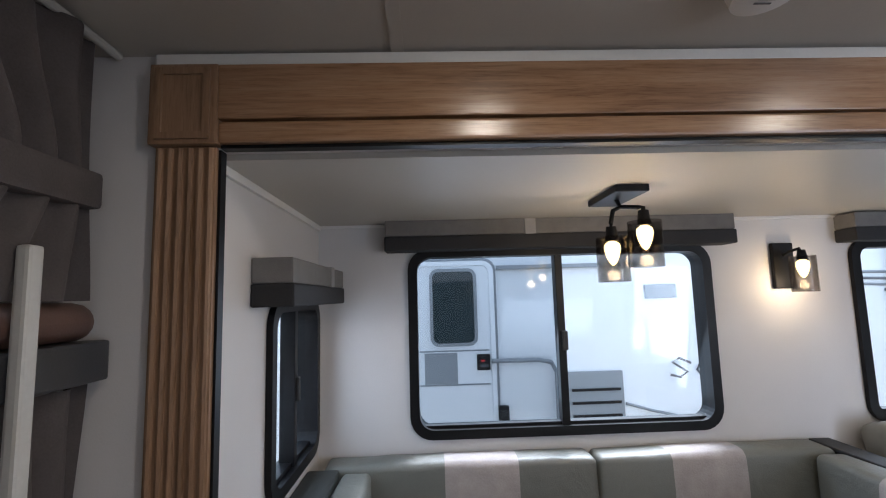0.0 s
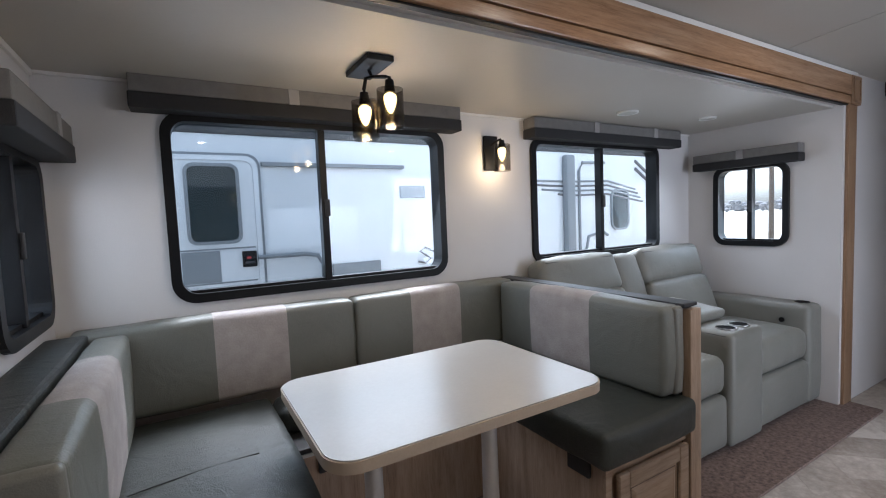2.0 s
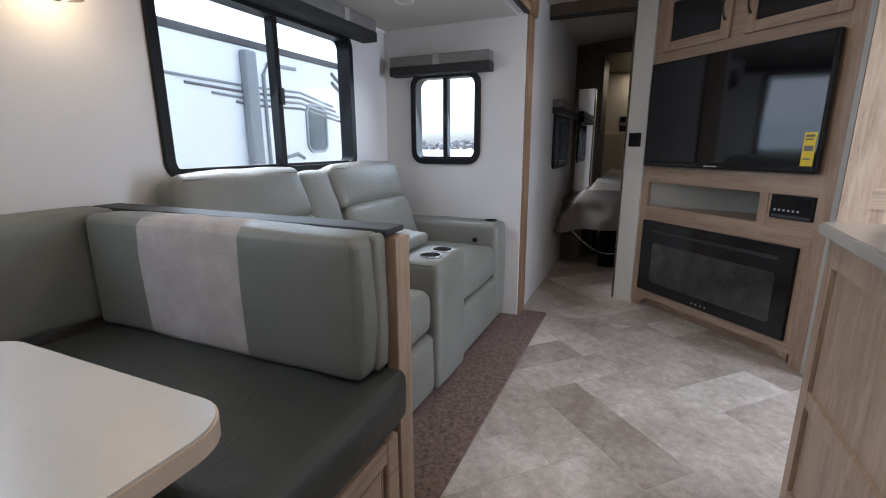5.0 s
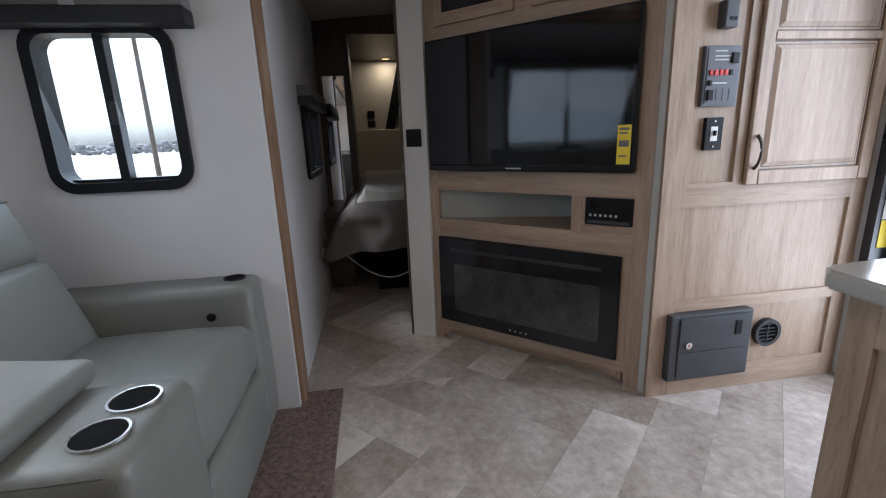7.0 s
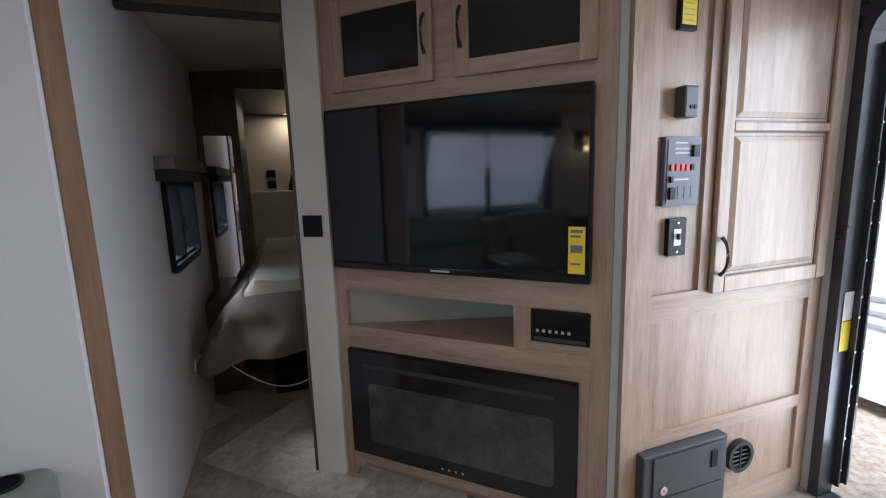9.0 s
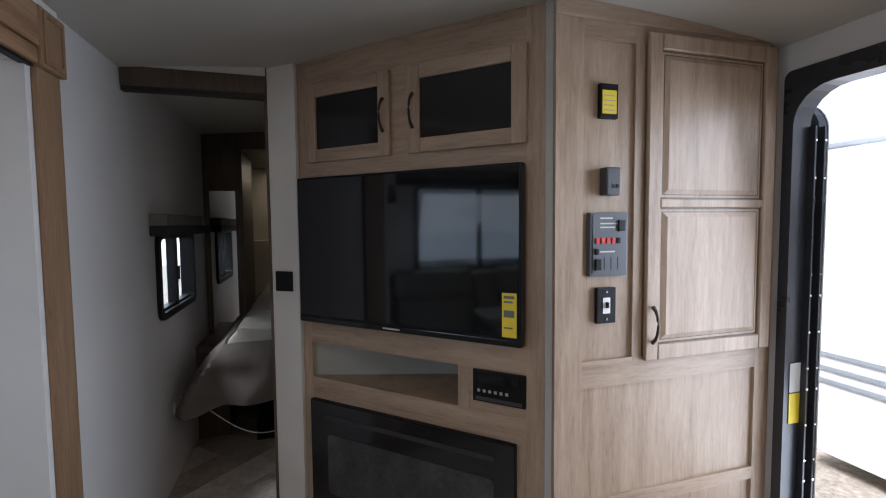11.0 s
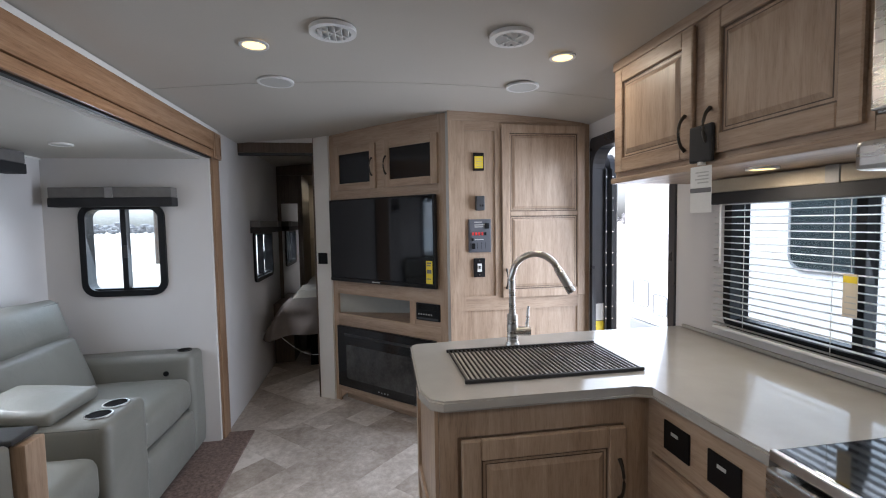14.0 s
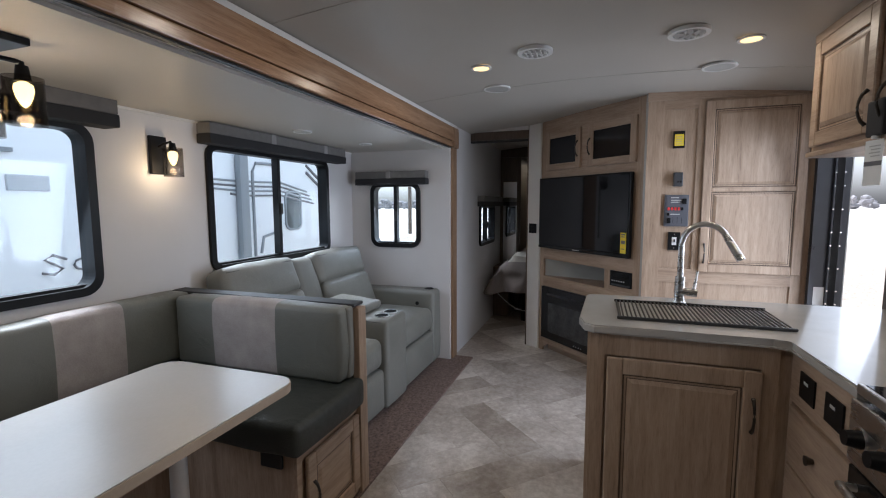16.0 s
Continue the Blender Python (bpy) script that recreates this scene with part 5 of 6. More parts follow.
d = thing("peninsula_cabinet", (2.25, -0.2, 0), "washed-wood peninsula cabinet with a sink door", "cabinet")
part("body", B((1.9755, 2.53, YD + 0.004, 0.125, 0.0, CT - 0.037), bevel=0.003), M["wood"], d)
f = plane_frame((1.975, 0.125, 0), (0, -1, 0), (-1, 0, 0))
part("face_frame", move(B((0.0, 0.055, 0.0, CT - 0.037, 0.0005, 0.013), (0.60, 0.655, 0.0, CT - 0.037, 0.0005, 0.013), (0.055, 0.60, 0.79, CT - 0.037, 0.0005, 0.0125), (0.055, 0.60, 0.0, 0.09, 0.0005, 0.0125)), f), M["wood"], d)
panel_door("sink_door", d, f @ Matrix.Translation((0, 0, 0.013)), 0.065, 0.60, 0.095, 0.785, [(0.16, 0.72)], M["wood"], M["wood"], (0.572, 0.62, 0.13), 0.06)
f = plane_frame((2.53, 0.125, 0), (-1, 0, 0), OUT_N)
part("end_frame", move(B((0.0, 0.05, 0.0, CT - 0.037, 0.0005, 0.012), (0.505, 0.554, 0.0, CT - 0.037, 0.0005, 0.012), (0.05, 0.505, 0.80, CT - 0.037, 0.0005, 0.0115), (0.05, 0.505, 0.38, 0.43, 0.0005, 0.0115), (0.05, 0.505, 0.0, 0.09, 0.0005, 0.0115)), f), M["wood"], d)

d = thing("drawer_unit", (1.74, -0.85, 0), "washed-wood drawer unit beside the stove", "cabinet")
part("body", B((1.512, 1.974, YD + 0.003, -0.582, 0.0, CT - 0.037), bevel=0.002), M["wood"], d)
f = plane_frame((1.974, -0.582, 0), (-1, 0, 0), OUT_N)
part("face_board", move(B((0.0, 0.46, 0.69, CT - 0.037, 0.0005, 0.012), (0.0, 0.02, 0.0, 0.69, 0.0005, 0.012), (0.44, 0.46, 0.0, 0.69, 0.0005, 0.012)), f), M["wood_x"], d)
for k, (a, b) in enumerate(((0.47, 0.68), (0.25, 0.46), (0.04, 0.24))):
    dr = part("drawer_front", move(B((0.025, 0.435, a, b, 0.0005, 0.02), bevel=0.004), f), M["wood_x"], d)
    part("knob", move(C((0.23, (a + b) / 2, 0.02), (0.23, (a + b) / 2, 0.042), 0.008, 0.016, seg=16), f), M["bronze"], dr, "round dark knob", True)
for x in (0.14, 0.32):
    sw = part("switch_recess", move(B((x - 0.055, x + 0.055, 0.735, 0.825, 0.0125, 0.018), bevel=0.002), f), M["black"], d, "black outlet plate")
    part("slot", move(B((x - 0.02, x + 0.01, 0.79, 0.8, 0.0182, 0.0192)), f), M["trim_grey"], sw)

d = thing("sink_grid", (2.25, -0.3, CT), "roll-up drying rack of dark rods over the sink", "drying rack")
gx0, gx1, gy0, gy1 = 2.062, 2.425, -0.613, 0.022
n_rods = 37
for k in range(n_rods):
    y = gy1 - (k + 0.5) * (gy1 - gy0) / n_rods
    part("rod", C((gx0, y, CT + 0.007), (gx1, y, CT + 0.007), 0.0037, seg=8), M["bronze"], d, "", True)
for x in (gx0 + 0.004, gx1 - 0.004):
    part("edge_strip", B((x - 0.006, x + 0.006, gy0, gy1, CT + 0.001, CT + 0.013), bevel=0.002), M["black_soft"], d, "black silicone strip")
solid("sink_basin", B((gx0 + 0.015, gx1 - 0.015, gy0 + 0.02, gy1 - 0.02, CT + 0.0005, CT + 0.0015)), M["trim_white"], "pale sink showing under the drying rack", "sink")

d = thing("kitchen_faucet", (2.485, -0.275, CT), "brushed steel pull-down kitchen faucet with a high arch", "faucet")
fx, fy = 2.485, -0.275
part("base", C((fx, fy, CT + 0.0005), (fx, fy, CT + 0.012), 0.03, 0.027, seg=24), M["steel"], d, "", True)
part("body", C((fx, fy, CT + 0.012), (fx, fy, CT + 0.13), 0.0225, 0.0215, seg=24), M["steel"], d, "", True)
pts = [(fx, fy, CT + 0.13), (fx, fy, CT + 0.285)]
R, hd = 0.098, Vector((-0.38, -0.92, 0)).normalized()
for k in range(1, 13):
    a = math.pi * k / 12 * 0.86
    pts.append(Vector((fx, fy, CT + 0.285)) + hd * (R - R * math.cos(a)) + Vector((0, 0, R * math.sin(a) * 1.05)))
end = pts[-1]
dirn = (pts[-1] - pts[-2]).normalized()
part("spout", tube(bmesh.new(), pts, 0.0135, 14), M["steel"], d, "", True)
part("spray_head", C(end, end + dirn * 0.115, 0.0155, 0.0185, seg=20), M["steel"], d, "pull-down spray head", True)
part("valve", C((fx, fy, CT + 0.06), (fx - 0.015, fy - 0.075, CT + 0.055), 0.02, 0.019, seg=20), M["steel"], d, "", True)
part("lever", C((fx - 0.012, fy - 0.06, CT + 0.07), (fx + 0.006, fy - 0.075, CT + 0.16), 0.008, 0.005, seg=12), M["steel"], d, "slim lever handle", True)

d = thing("gas_range", (1.22, -0.85, 0), "stainless gas range with a black glass lid and black knobs", "stove")
part("oven_body", B((0.95, 1.506, YD + 0.003, -0.57, 0.0, CT - 0.03), bevel=0.004), M["charcoal"], d)
part("control_fascia", B((0.952, 1.504, -0.5695, -0.535, 0.72, CT - 0.025), bevel=0.006), M["steel"], d, "stainless control fascia")
part("oven_door", B((0.955, 1.501, -0.5695, -0.54, 0.12, 0.71), bevel=0.006), M["frosted_black"], d, "black glass oven door")
part("oven_handle", tube(bmesh.new(), [(1.0, -0.54, 0.665), (1.0, -0.505, 0.668), (1.23, -0.50, 0.67), (1.456, -0.505, 0.668), (1.456, -0.54, 0.665)], 0.011, 10), M["steel"], d, "", True)
for k in range(5):
    x = 1.445 - 0.105 * k
    kn = part("knob", C((x, -0.535, 0.80), (x, -0.50, 0.802), 0.024, 0.019, seg=20), M["black"], d, "black range knob", True)
    part("knob_ring", C((x, -0.5352, 0.80), (x, -0.531, 0.80), 0.031, seg=20), M["chrome"], kn, "chrome ring", True)
part("glass_lid", B((0.955, 1.503, YD + 0.05, -0.56, CT - 0.003, CT + 0.012), bevel=0.004), M["screen"], d, "glossy black glass lid")
part("lid_edge", B((0.953, 1.505, -0.5595, -0.545, CT - 0.012, CT + 0.014), bevel=0.004), M["steel"], d, "steel lid edge")

# upper cabinets
UZ, UF = 1.60, -0.785
d = thing("upper_cabinet", (2.04, -0.98, UZ), "washed-wood upper kitchen cabinet with two raised-panel doors", "cabinet")
part("body", B((1.50, 2.545, YD + 0.003, UF, UZ + 0.025, 2.14), bevel=0.002), M["wood_x"], d)
part("bottom_lip", B((0.93, 2.56, YD + 0.0035, UF + 0.018, UZ, UZ + 0.024), bevel=0.006), M["wood_x"], d)
part("crown", B((1.50, 2.55, UF + 0.0005, UF + 0.014, 2.09, 2.14), bevel=0.004), M["wood_x"], d)
f = plane_frame((2.545, UF, 0), (-1, 0, 0), OUT_N)
panel_door("cabinet_door", d, f, 0.02, 0.50, 1.645, 2.085, [(1.705, 2.025)], M["wood_x"], M["wood"], (0.475, 1.73, 0.12))
panel_door("cabinet_door", d, f, 0.565, 1.03, 1.645, 2.085, [(1.705, 2.025)], M["wood_x"], M["wood"], (0.59, 1.73, 0.12))
part("hood_board", B((0.93, 1.498, YD + 0.004, UF, UZ + 0.0245, 1.658)), M["wood_x"], d)
d = thing("microwave", (1.2, -0.95, 1.72), "stainless microwave above the range", "microwave")
part("case", B((0.93, 1.495, YD + 0.003, UF + 0.005, 1.66, 2.14), bevel=0.004), M["steel"], d)
part("door_glass", B((1.05, 1.45, UF + 0.0055, UF + 0.02, 1.72, 2.05), bevel=0.004), M["frosted_black"], d)
part("trim_frame", B((1.452, 1.494, UF + 0.0055, UF + 0.022, 1.665, 2.10), bevel=0.004), M["steel"], d)
d = thing("range_hood", (1.2, -0.95, 1.6), "steel range hood under the microwave", "range hood")
part("shell", B((0.94, 1.49, YD + 0.0035, -0.72, 1.535, 1.598), bevel=0.012), M["steel"], d)
part("grille", B((1.0, 1.43, YD + 0.08, -0.76, 1.530, 1.5345)), M["trim_grey"], d)
downlight(1.93, -0.93, UZ - 0.0005, 0.5, 0.045)

valance(plane_frame((1.68, YD, 1.495), (-1, 0, 0), OUT_N), 1.34, 0.10, 0.09, (-0.16,), "tan and charcoal valance over the kitchen window", "valance_tan")

d = thing("window_blind", (1.72, YD + 0.045, 1.0), "white slatted blind lowered over the kitchen window", "blind")
part("head_rail", B((1.06, 2.36, YD + 0.024, YD + 0.06, 1.535, 1.565), bevel=0.003), M["white_plastic"], d)
part("bottom_rail", B((1.06, 2.36, YD + 0.03, YD + 0.052, 0.972, 0.985), bevel=0.003), M["white_plastic"], d)
n_slats = 21
slat_bm = bmesh.new()
pr = [(-0.0125, -0.002), (-0.006, 0.0008), (0.0, 0.0018), (0.006, 0.0008), (0.0125, -0.002)]
for x in (-0.65, 0.65):
    [slat_bm.verts.new((x, y, z)) for y, z in pr]
slat_bm.verts.ensure_lookup_table()
for k in range(4):
    slat_bm.faces.new((slat_bm.verts[k], slat_bm.verts[k + 1], slat_bm.verts[6 + k], slat_bm.verts[5 + k]))
bmesh.ops.solidify(slat_bm, geom=slat_bm.faces[:], thickness=0.0008)
slat_me = to_mesh("slat", slat_bm, M["white_plastic"], True)
for k in range(n_slats):
    s = new("slat", slat_me)
    s.parent = d
    s.matrix_parent_inverse = d.matrix_basis.inverted()
    s.matrix_basis = Matrix.Translation((1.71, YD + 0.041, 0.997 + k * 0.0262)) @ Matrix.Rotation(radians(4), 4, 'X')
for x in (1.2, 1.55, 1.86, 2.2):
    part("ladder_cord", C((x, YD + 0.055, 0.985), (x, YD + 0.055, 1.54), 0.0011, seg=6), M["wire"], d)
part("tilt_wand", C((2.31, YD + 0.066, 1.25), (2.31, YD + 0.066, 1.54), 0.004, seg=8), M["white_plastic"], d, "clear tilt wand")
part("pull_cord", tube(bmesh.new(), [(1.80, YD + 0.068, 1.55), (1.80, YD + 0.07, 1.4), (1.79, YD + 0.072, 1.27)], 0.0016, 6), M["wire"], d)
solid("cord_tag", B((1.769, 1.811, YD + 0.074, YD + 0.076, 1.135, 1.265), bevel=0.0005), M["tag_card"], "cream warning card on the blind cord", "tag")
part("warning_band", B((1.77, 1.81, YD + 0.0762, YD + 0.0768, 1.238, 1.258)), M["yellow"], bpy.data.objects["cord_tag"], "yellow warning band")
for k in range(4):
    part("print_bar", B((1.772, 1.806 - 0.006 * (k % 2), YD + 0.0762, YD + 0.0767, 1.14 + 0.018 * k, 1.144 + 0.018 * k)), M["trim_grey"], bpy.data.objects["cord_tag"])

d = thing("hang_tag", (2.0, UF + 0.05, 1.6), "white printed hang tag on a dark strap from a cabinet handle", "tag")
part("strap", B((1.93, 2.03, UF + 0.024, UF + 0.04, 1.62, 1.74), bevel=0.008), M["valance_dark"], d, "dark grey strap")
part("clip", C((1.98, UF + 0.031, 1.612), (1.98, UF + 0.031, 1.622), 0.012, seg=12), M["white_plastic"], d)
part("card", move(B((-0.04, 0.04, -0.0008, 0.0008, -0.15, 0.0)), Matrix.Translation((1.98, UF + 0.033, 1.608)) @ Matrix.Rotation(radians(8), 4, 'Z')), M["paper"], d, "white printed card")
part("card_band", move(B((-0.04, 0.04, 0.001, 0.0016, -0.085, -0.07)), Matrix.Translation((1.98, UF + 0.033, 1.608)) @ Matrix.Rotation(radians(8), 4, 'Z')), M["ink"], d)
for k in range(4):
    part("print_bar", move(B((-0.03, 0.02 - 0.008 * (k % 2), 0.001, 0.0016, -0.022 - 0.011 * k, -0.018 - 0.011 * k)), Matrix.Translation((1.98, UF + 0.033, 1.608)) @ Matrix.Rotation(radians(8), 4, 'Z')), M["trim_grey"], d)

# ---- bunk at the rear ----
d = thing("bunk_bed", (-0.6, 0.8, 0), "bunk with a dark edge board and brown mattress", "bunk bed")
part("edge_board", B((-1.75, -0.315, -0.3, 1.31, 1.425, 1.50), bevel=0.006), M["charcoal"], d, "charcoal edge board")
part("mattress", cushion(-1.72, -0.32, -0.28, 1.295, 1.501, 1.572, 0.05, 0.01, 8, 51), M["leatherette"], d, "brown mattress", True)
# the post is white; grey puts its shade into the colour
part("post", B((-0.31, -0.288, 1.09, 1.118, 0.0, 1.66), bevel=0.006), M["trim_grey"], d, "white ladder post, greyed for the shade it stands in")


def hanging(x, y0, y1, z0, z1, n_folds, depth, pinch=None):
    """Cloth hung in folds, drawn together where it is tied."""
    bm = bmesh.new()
    nu, nv = 48, 24
    g = []
    for j in range(nv + 1):
        z = z0 + (z1 - z0) * j / nv
        k = 1.0
        if pinch:
            k = 1 - 0.42 * math.exp(-((z - pinch) / 0.16) ** 2)
        row = []
        for i in range(nu + 1):
            u = i / nu
            y = y1 - (y1 - y0) * k * (1 - u)
            row.append(bm.verts.new((x + depth * math.sin(u * math.pi * 2 * n_folds + 0.6 * math.sin(z * 5)) * (0.6 + 0.4 * k), y + 0.006 * math.sin(z * 9 + u * 7), z)))
        g.append(row)
    for j in range(nv):
        for i in range(nu):
            bm.faces.new((g[j][i], g[j][i + 1], g[j + 1][i + 1], g[j + 1][i]))
    return bm


d = thing("bunk_curtain", (-0.3, 1.1, 1.5), "taupe bunk curtain gathered by a tie-back", "curtain", "bunk curtains")
cl = part("cloth", hanging(-0.335, 0.85, 1.26, 1.575, 2.08, 4, 0.018, 1.80), M["curtain"], d, "", True)
cl.modifiers.new("thickness", 'SOLIDIFY').thickness = 0.004
part("tie_back", B((-0.365, -0.308, 1.02, 1.262, 1.745, 1.815), bevel=0.01), M["curtain"], d, "wide cloth tie-back")
part("rail", C((-0.335, 0.3, 2.085), (-0.335, 1.32, 2.085), 0.009, seg=12), M["trim_grey"], d, "pale curtain rail")
d = thing("bunk_curtain", (-0.3, 1.0, 0.6), "taupe curtain below the upper bunk", "curtain", "bunk curtains")
cl = part("cloth", hanging(-0.35, 0.95, 1.29, 0.25, 1.42, 5, 0.016), M["curtain"], d, "", True)
cl.modifiers.new("thickness", 'SOLIDIFY').thickness = 0.004

# ---- outside ----
GZ = -0.75
setting("ground", B((-600, 600, -600, 600, GZ - 0.5, GZ)), M["field"], "pale stubble field and gravel lot", "ground")
setting("gravel_lot", B((-20, 30, -14, 12, GZ + 0.001, GZ + 0.006)), M["gravel"], "tan gravel lot around the trailers", "ground")


def outline_strip(parent, name, m4, pts, width, material, label=""):
    bm = bmesh.new()
    tube(bm, [m4 @ Vector((x, y, 0.006)) for x, y in pts], width, 6)
    return part(name, bm, M[material], parent, label, True)


def outer_window(parent, m4, x, y, w, h, r):
    p = part("window", slab(bmesh.new(), rounded(w, h, r), 0.001, 0.012, m4 @ Matrix.Translation((x, y, 0))), M["rv_window"], parent, "dark tinted window")
    part("frame", ring(bmesh.new(), rounded(w + 0.05, h + 0.05, r + 0.02), rounded(w, h, r), 0.001, 0.02, m4 @ Matrix.Translation((x, y, 0))), M["rv_grey"], p, "grey window frame")
    return p


# trailer across from the dinette
NY = 4.05
NF = plane_frame((-0.05, NY, 0.05), (1, 0, 0), OUT_S)
d = thing("travel_trailer", (2.5, 5.2, GZ), "white travel trailer with grey stripes parked alongside", "trailer", "parked trailers")
part("body", B((-3.5, 6.35, NY, NY + 2.4, -0.25, 2.05), bevel=0.05), M["rv_skin"], d)
part("nose", B((6.352, 6.75, NY + 0.05, NY + 2.35, -0.1, 1.75), bevel=0.18), M["rv_skin"], d)
part("roof", B((-3.5, 6.2, NY - 0.015, NY + 2.41, 2.015, 2.085), bevel=0.02), M["rv_roof"], d, "dark roof edge")
part("roof_unit", B((1.25, 2.1, NY + 0.7, NY + 1.6, 2.09, 2.37), bevel=0.06), M["rv_roof"], d, "dark roof air conditioner")
part("skirt", move(B((-3.4, 6.2, -0.42, -0.22, -0.05, 0.0)), NF), M["rv_grey"], d, "grey lower skirt")
part("awning_rail", move(B((0.9, 2.15, 1.725, 1.755, 0.001, 0.05)), NF), M["rv_grey"], d, "grey awning rail")
dr = part("entry_door", ring(bmesh.new(), rounded(0.66, 1.92, 0.09), rounded(0.585, 1.845, 0.07), 0.001, 0.03, NF @ Matrix.Translation((0.54, 0.84, 0))), M["rv_skin"], d, "white entry door")
part("door_leaf", slab(bmesh.new(), rounded(0.583, 1.843, 0.069), 0.001, 0.018, NF @ Matrix.Translation((0.54, 0.84, 0))), M["rv_skin"], dr)
part("door_seal", ring(bmesh.new(), rounded(0.70, 1.96, 0.1), rounded(0.665, 1.925, 0.091), 0.001, 0.02, NF @ Matrix.Translation((0.54, 0.84, 0))), M["rv_grey"], dr, "grey seal")
outer_window(dr, NF @ Matrix.Translation((0, 0, 0.018)), 0.54, 1.43, 0.33, 0.57, 0.05)
part("lower_panel", move(B((0.30, 0.56, 0.83, 1.07, 0.0185, 0.024)), NF), M["rv_grey"], dr, "grey lower panel")
for z in (0.815, 1.078):
    part("belt_line", move(B((0.262, 0.818, z, z + 0.012, 0.0185, 0.026)), NF), M["rv_grey"], dr, "grey belt line")
lk = part("lock", move(B((0.715, 0.82, 0.93, 1.055, 0.0185, 0.05), bevel=0.008), NF), M["black"], dr, "black door lock")
part("lock_lever", move(B((0.735, 0.80, 0.955, 0.975, 0.0505, 0.062), bevel=0.004), NF), M["charcoal"], lk)
part("lock_badge", move(B((0.745, 0.775, 0.995, 1.012, 0.0505, 0.0525)), NF), M["red"], lk, "small red badge")
part("door_catch", move(B((0.875, 0.955, 0.54, 0.65, 0.001, 0.05), bevel=0.01), NF), M["black"], d, "black door catch")
outline_strip(d, "stripe", NF, [(1.9, 0.63), (2.1, 0.57), (2.4, 0.5)], 0.012, "rv_grey", "grey body stripe")
part("grab_handle", tube(bmesh.new(), [NF @ Vector(p) for p in ((0.83, 1.0, 0.05), (1.2, 1.0, 0.06), (1.3, 0.98, 0.06), (1.34, 0.9, 0.06), (1.34, 0.45, 0.05))], 0.018, 8), M["rv_grey"], d, "grey folding grab handle", True)
vt = part("side_vent", move(B((1.43, 1.88, 0.5, 0.89, 0.001, 0.03), bevel=0.008), NF), M["rv_grey"], d, "dark louvred side vent")
for k in range(3):
    part("louvre", move(B((1.46, 1.85, 0.54 + 0.1 * k, 0.56 + 0.1 * k, 0.0305, 0.042)), NF), M["black"], vt)
part("porch_light", move(B((2.11, 2.37, 1.455, 1.57, 0.001, 0.03), bevel=0.006), NF), M["rv_grey"], d, "grey rectangular light")
outline_strip(d, "script_mark", NF, [(2.45, 0.93), (2.36, 0.97), (2.30, 0.94), (2.36, 0.90), (2.42, 0.86), (2.36, 0.82), (2.28, 0.84)], 0.011, "ink", "dark script marking")
outline_strip(d, "script_mark", NF, [(2.56 + 0.06 * math.cos(k * 0.8), 0.88 + 0.045 * math.sin(k * 0.8)) for k in range(9)], 0.010, "ink", "dark script marking")
part("downpipe", move(B((4.22, 4.36, -0.2, 1.93, 0.001, 0.09), bevel=0.03), NF), M["rv_grey"], d, "grey awning arm")
outer_window(d, NF, 5.24, 1.27, 0.30, 0.48, 0.09)
for k in range(4):
    y = 1.62 - 0.055 * k
    outline_strip(d, "stripe", NF, [(3.4 + 0.25 * k, y + 0.02), (4.3, y), (5.0, y + 0.015), (5.55 + 0.05 * k, y - 0.09)], 0.013, "ink" if k % 2 else "rv_grey", "grey body stripe")
for k in range(2):
    outline_strip(d, "stripe", NF, [(5.55, 1.9 - 0.1 * k), (5.85, 1.72 - 0.1 * k), (6.2, 1.4 - 0.15 * k)], 0.02, "ink", "dark nose stripe")
outline_strip(d, "stripe", NF, [(4.5, -0.2), (4.5, 1.75), (4.56, 1.85), (4.95, 1.86)], 0.02, "rv_grey", "grey panel outline")
outline_strip(d, "stripe", NF, [(4.6, 0.75), (4.65, 0.95), (4.9, 1.0), (5.0, 0.95)], 0.02, "rv_grey", "grey grab handle")
for x in (2.9, 3.8):
    part("wheel", C((x, NY + 0.05, GZ + 0.34), (x, NY + 0.27, GZ + 0.34), 0.34, seg=28), M["black_soft"], d, "black tyre", True)

# trailer across from the entry door
DY = -4.2
EF = plane_frame((0, DY, 0), (-1, 0, 0), OUT_N)
d = thing("travel_trailer", (4, -5.4, GZ), "white travel trailer with a rounded nose parked opposite the door", "trailer", "parked trailers")
part("body", B((-3.0, 8.1, DY - 2.4, DY, -0.30, 2.15), bevel=0.08), M["rv_skin"], d)
part("roof", B((-3.0, 8.05, DY - 2.41, DY + 0.012, 2.10, 2.16), bevel=0.015), M["rv_grey"], d, "grey roof edge")
part("slide_box", B((-1.0, 5.10, DY + 0.002, DY + 0.55, -0.6, 2.0), bevel=0.03), M["rv_skin"], d, "extended white slide-out")
part("skirt", B((-3.0, 7.9, DY - 2.3, DY - 0.002, -0.58, -0.302), bevel=0.02), M["rv_grey"], d, "grey lower skirt")
outer_window(d, EF, -6.2, 1.155, 0.9, 0.56, 0.08)
outer_window(d, EF @ Matrix.Translation((0, 0, 0.55)), -3.97, 1.41, 0.72, 0.9, 0.12)
outer_window(d, EF @ Matrix.Translation((0, 0, 0.55)), -0.7, 1.32, 2.2, 0.9, 0.1)
for z in (0.03, 0.14, 0.26):
    part("rub_rail", B((-0.9, 5.09, DY + 0.551, DY + 0.57, z, z + 0.035)), M["rv_grey"], d, "grey rub rail")
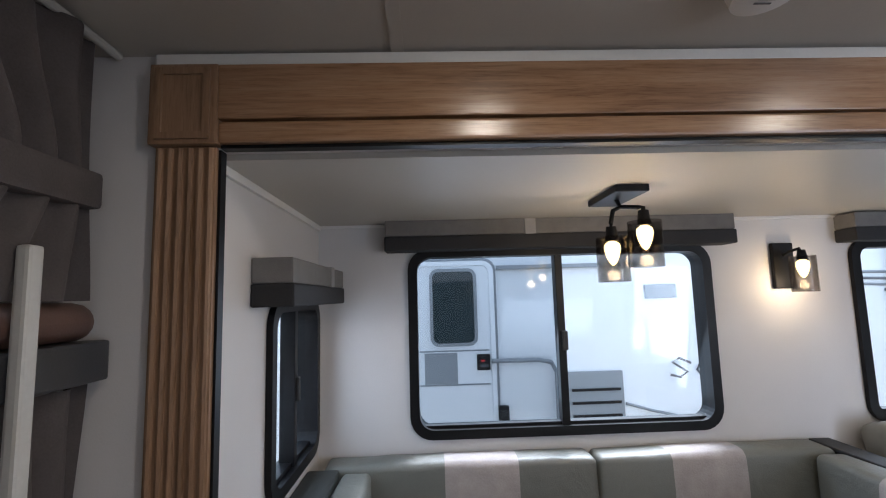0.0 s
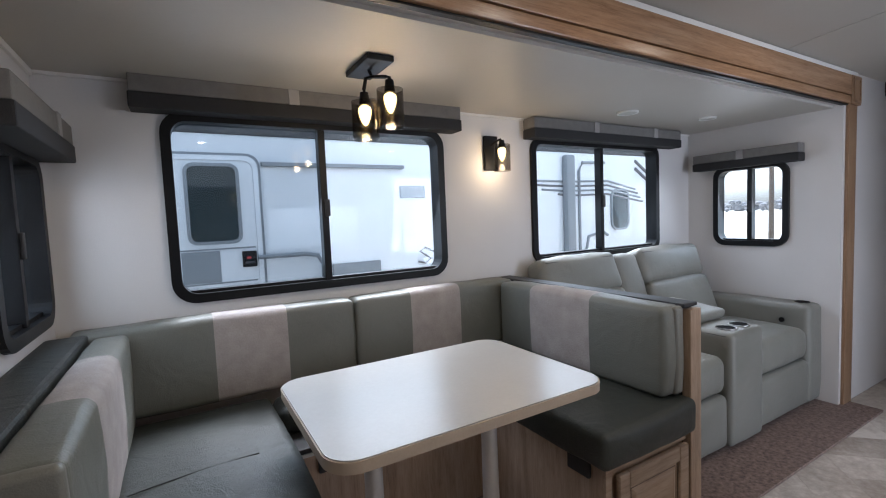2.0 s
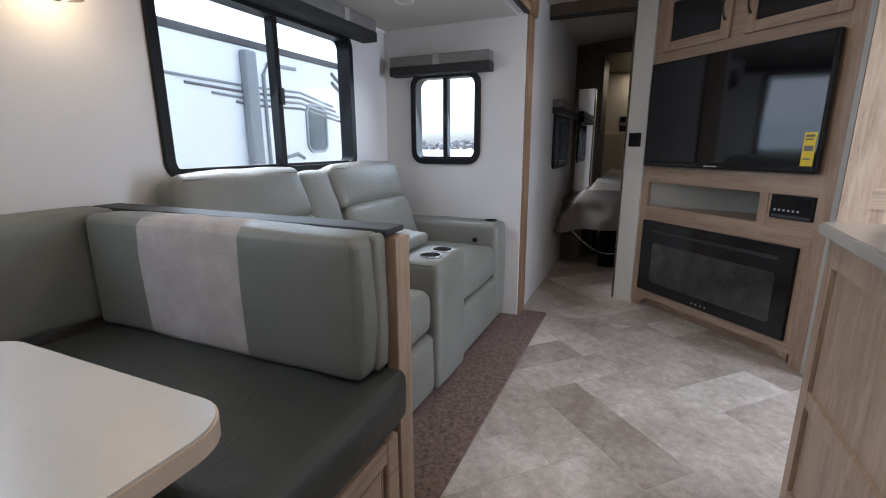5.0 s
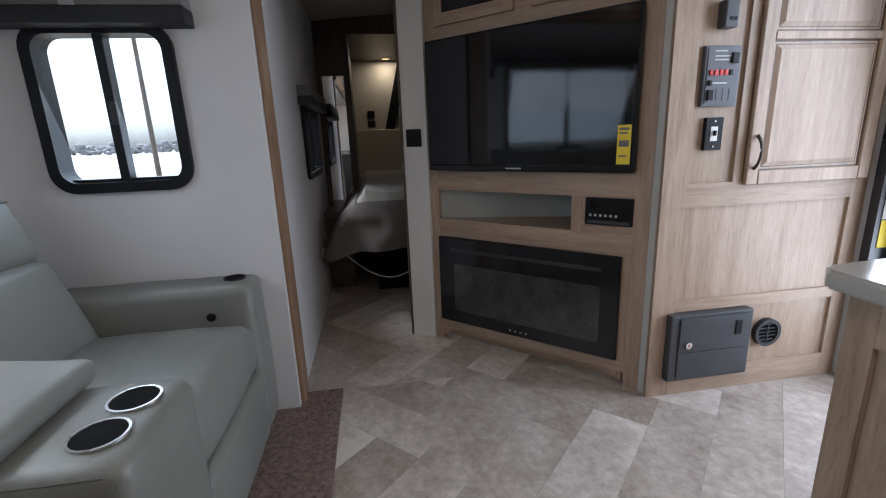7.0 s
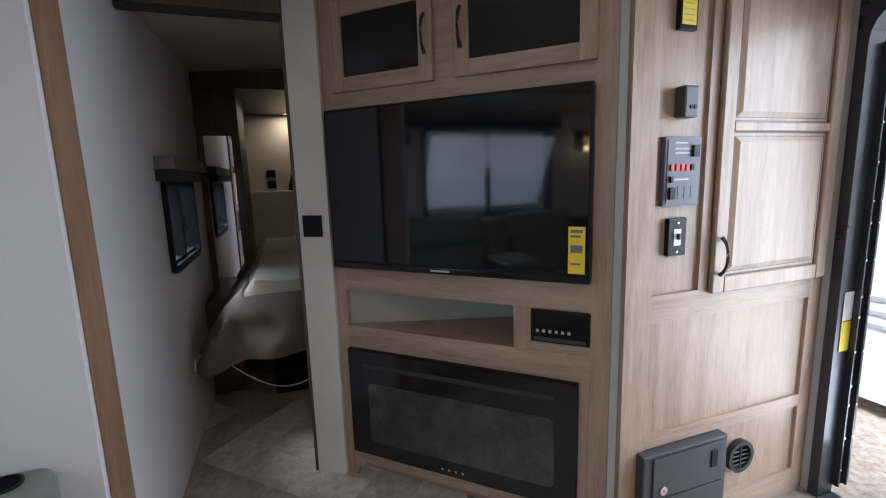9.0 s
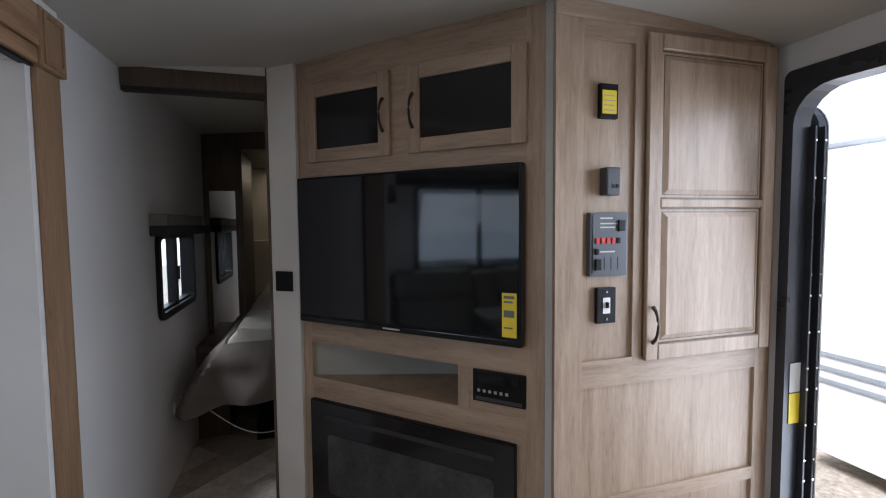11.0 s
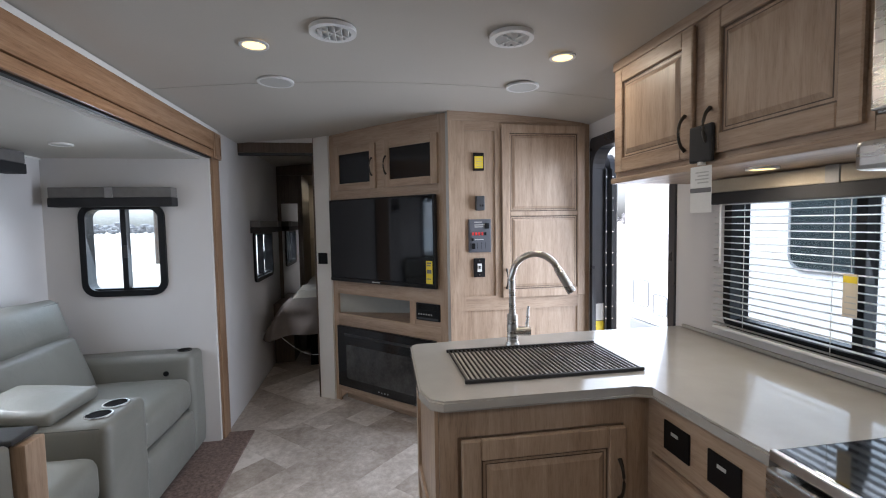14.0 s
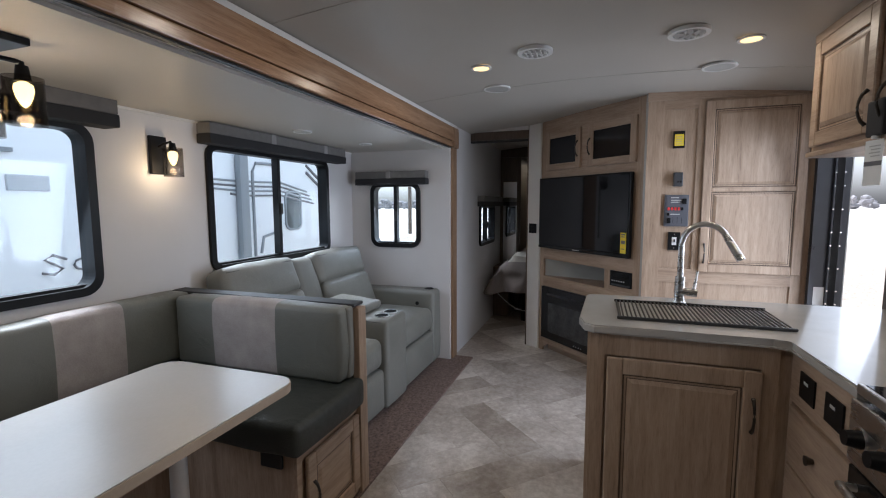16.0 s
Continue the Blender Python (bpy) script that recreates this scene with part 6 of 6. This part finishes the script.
for hx, hz, hw, hh in ((-7.56, 0.195, 0.44, 0.46), (-7.05, 0.065, 0.36, 0.34)):
    part("hatch", ring(bmesh.new(), rounded(hw, hh, 0.06), rounded(hw - 0.035, hh - 0.035, 0.045), 0.001, 0.012, EF @ Matrix.Translation((hx, hz, 0))), M["rv_grey"], d, "storage hatch outline")
part("hatch_plate", move(B((-7.14, -6.96, 0.0, 0.14, 0.001, 0.01)), EF), M["paper"], d, "white printed hatch plate")
for k in range(5):
    outline_strip(d, "script_mark", EF @ Matrix.Translation((0, 0, 0.55)), [(-1.9 + 0.34 * k + 0.13 * math.cos(j * 0.7), 0.72 + 0.1 * math.sin(j * 0.7)) for j in range(8 + k % 3)], 0.014, "ink", "dark script marking")

# distance
tb = bmesh.new()
rng = random.Random(7)
for k in range(420):
    x = 190 + rng.uniform(-15, 15)
    y = -260 + 520 * k / 420 + rng.uniform(-2, 2)
    h = rng.uniform(2.5, 5.5)
    for q in range(3):
        bmesh.ops.create_icosphere(tb, subdivisions=1, radius=1, matrix=Matrix.Translation((x + rng.uniform(-1, 1), y + rng.uniform(-1.4, 1.4), GZ + h * (0.25 + 0.25 * q))) @ Matrix.Rotation(rng.uniform(0, 3), 4, 'Z') @ Matrix.Diagonal((rng.uniform(0.8, 1.8), rng.uniform(0.8, 2.0), h * rng.uniform(0.16, 0.3), 1)))
for k in range(220):
    x = -80 + 190 * k / 220 + rng.uniform(-2, 2)
    y = -95 + rng.uniform(-8, 8)
    h = rng.uniform(6, 12)
    for q in range(3):
        bmesh.ops.create_icosphere(tb, subdivisions=1, radius=1, matrix=Matrix.Translation((x, y + rng.uniform(-1.4, 1.4), GZ + h * (0.25 + 0.25 * q))) @ Matrix.Diagonal((rng.uniform(0.8, 1.9), rng.uniform(0.8, 2.0), h * rng.uniform(0.16, 0.3), 1)))
# distance haze is mixed into the trees' pale grey
M["far_trees"] = surface("bare_trees_in_haze", (0.2, 0.195, 0.2), (0.3, 0.29, 0.295), 0.4, 3, 0.9, 0.0)
solid("tree_line", tb, M["far_trees"], "bare winter tree line on the horizon, paled to grey for haze", "trees", kind="stuff")
for x, y in ((30, 13.0),):
    d = thing("utility_pole", (x, y, GZ), "tall wooden utility pole in the field", "utility pole", "utility poles")
    part("pole", C((x, y, GZ), (x, y, GZ + 9.5), 0.15, 0.1, seg=10), M["dark_wood"], d, "", True)
    part("crossarm", B((x - 0.06, x + 0.06, y - 1.1, y + 1.1, GZ + 8.7, GZ + 8.85)), M["dark_wood"], d)

# ---- floor planks ----
def clip_poly(poly, x0, x1, y0, y1):
    for axis, val, keep_low in ((0, x0, False), (0, x1, True), (1, y0, False), (1, y1, True)):
        res = []
        for k in range(len(poly)):
            p, q = poly[k], poly[(k + 1) % len(poly)]
            inp, inq = ((p[axis] <= val) if keep_low else (p[axis] >= val)), ((q[axis] <= val) if keep_low else (q[axis] >= val))
            if inp:
                res.append(p)
            if inp != inq:
                s = (val - p[axis]) / (q[axis] - p[axis])
                res.append((p[0] + s * (q[0] - p[0]), p[1] + s * (q[1] - p[1])))
        poly = res
        if len(poly) < 3:
            return []
    return poly


PL, PWD, GAP = 0.66, 0.22, 0.0005
floor_ob = bpy.data.objects["floor"]
ca, sa = math.cos(radians(45)), math.sin(radians(45))
for a in range(-26, 27):
    for b in range(-6, 7):
        ox, oy = a * PWD + b * PL, a * PWD - b * PL
        for x, y, w, h in ((ox, oy, PL, PWD), (ox + PL, oy + PWD - PL, PWD, PL)):
            q = [(x + GAP, y + GAP), (x + w - GAP, y + GAP), (x + w - GAP, y + h - GAP), (x + GAP, y + h - GAP)]
            q = [(3.045 + ca * (px - PL - PWD) - sa * (py - PWD), 0.53 + sa * (px - PL - PWD) + ca * (py - PWD)) for px, py in q]
            for r in (clip_poly(q, -1.0, 3.902, YD + 0.002, 1.149), clip_poly(q, 3.902, 5.85, YD + 0.002, YS - 0.002)):
                if len(r) < 3:
                    continue
                part("plank", slab(bmesh.new(), r, -0.0035, 0.0), M["floor"], floor_ob)
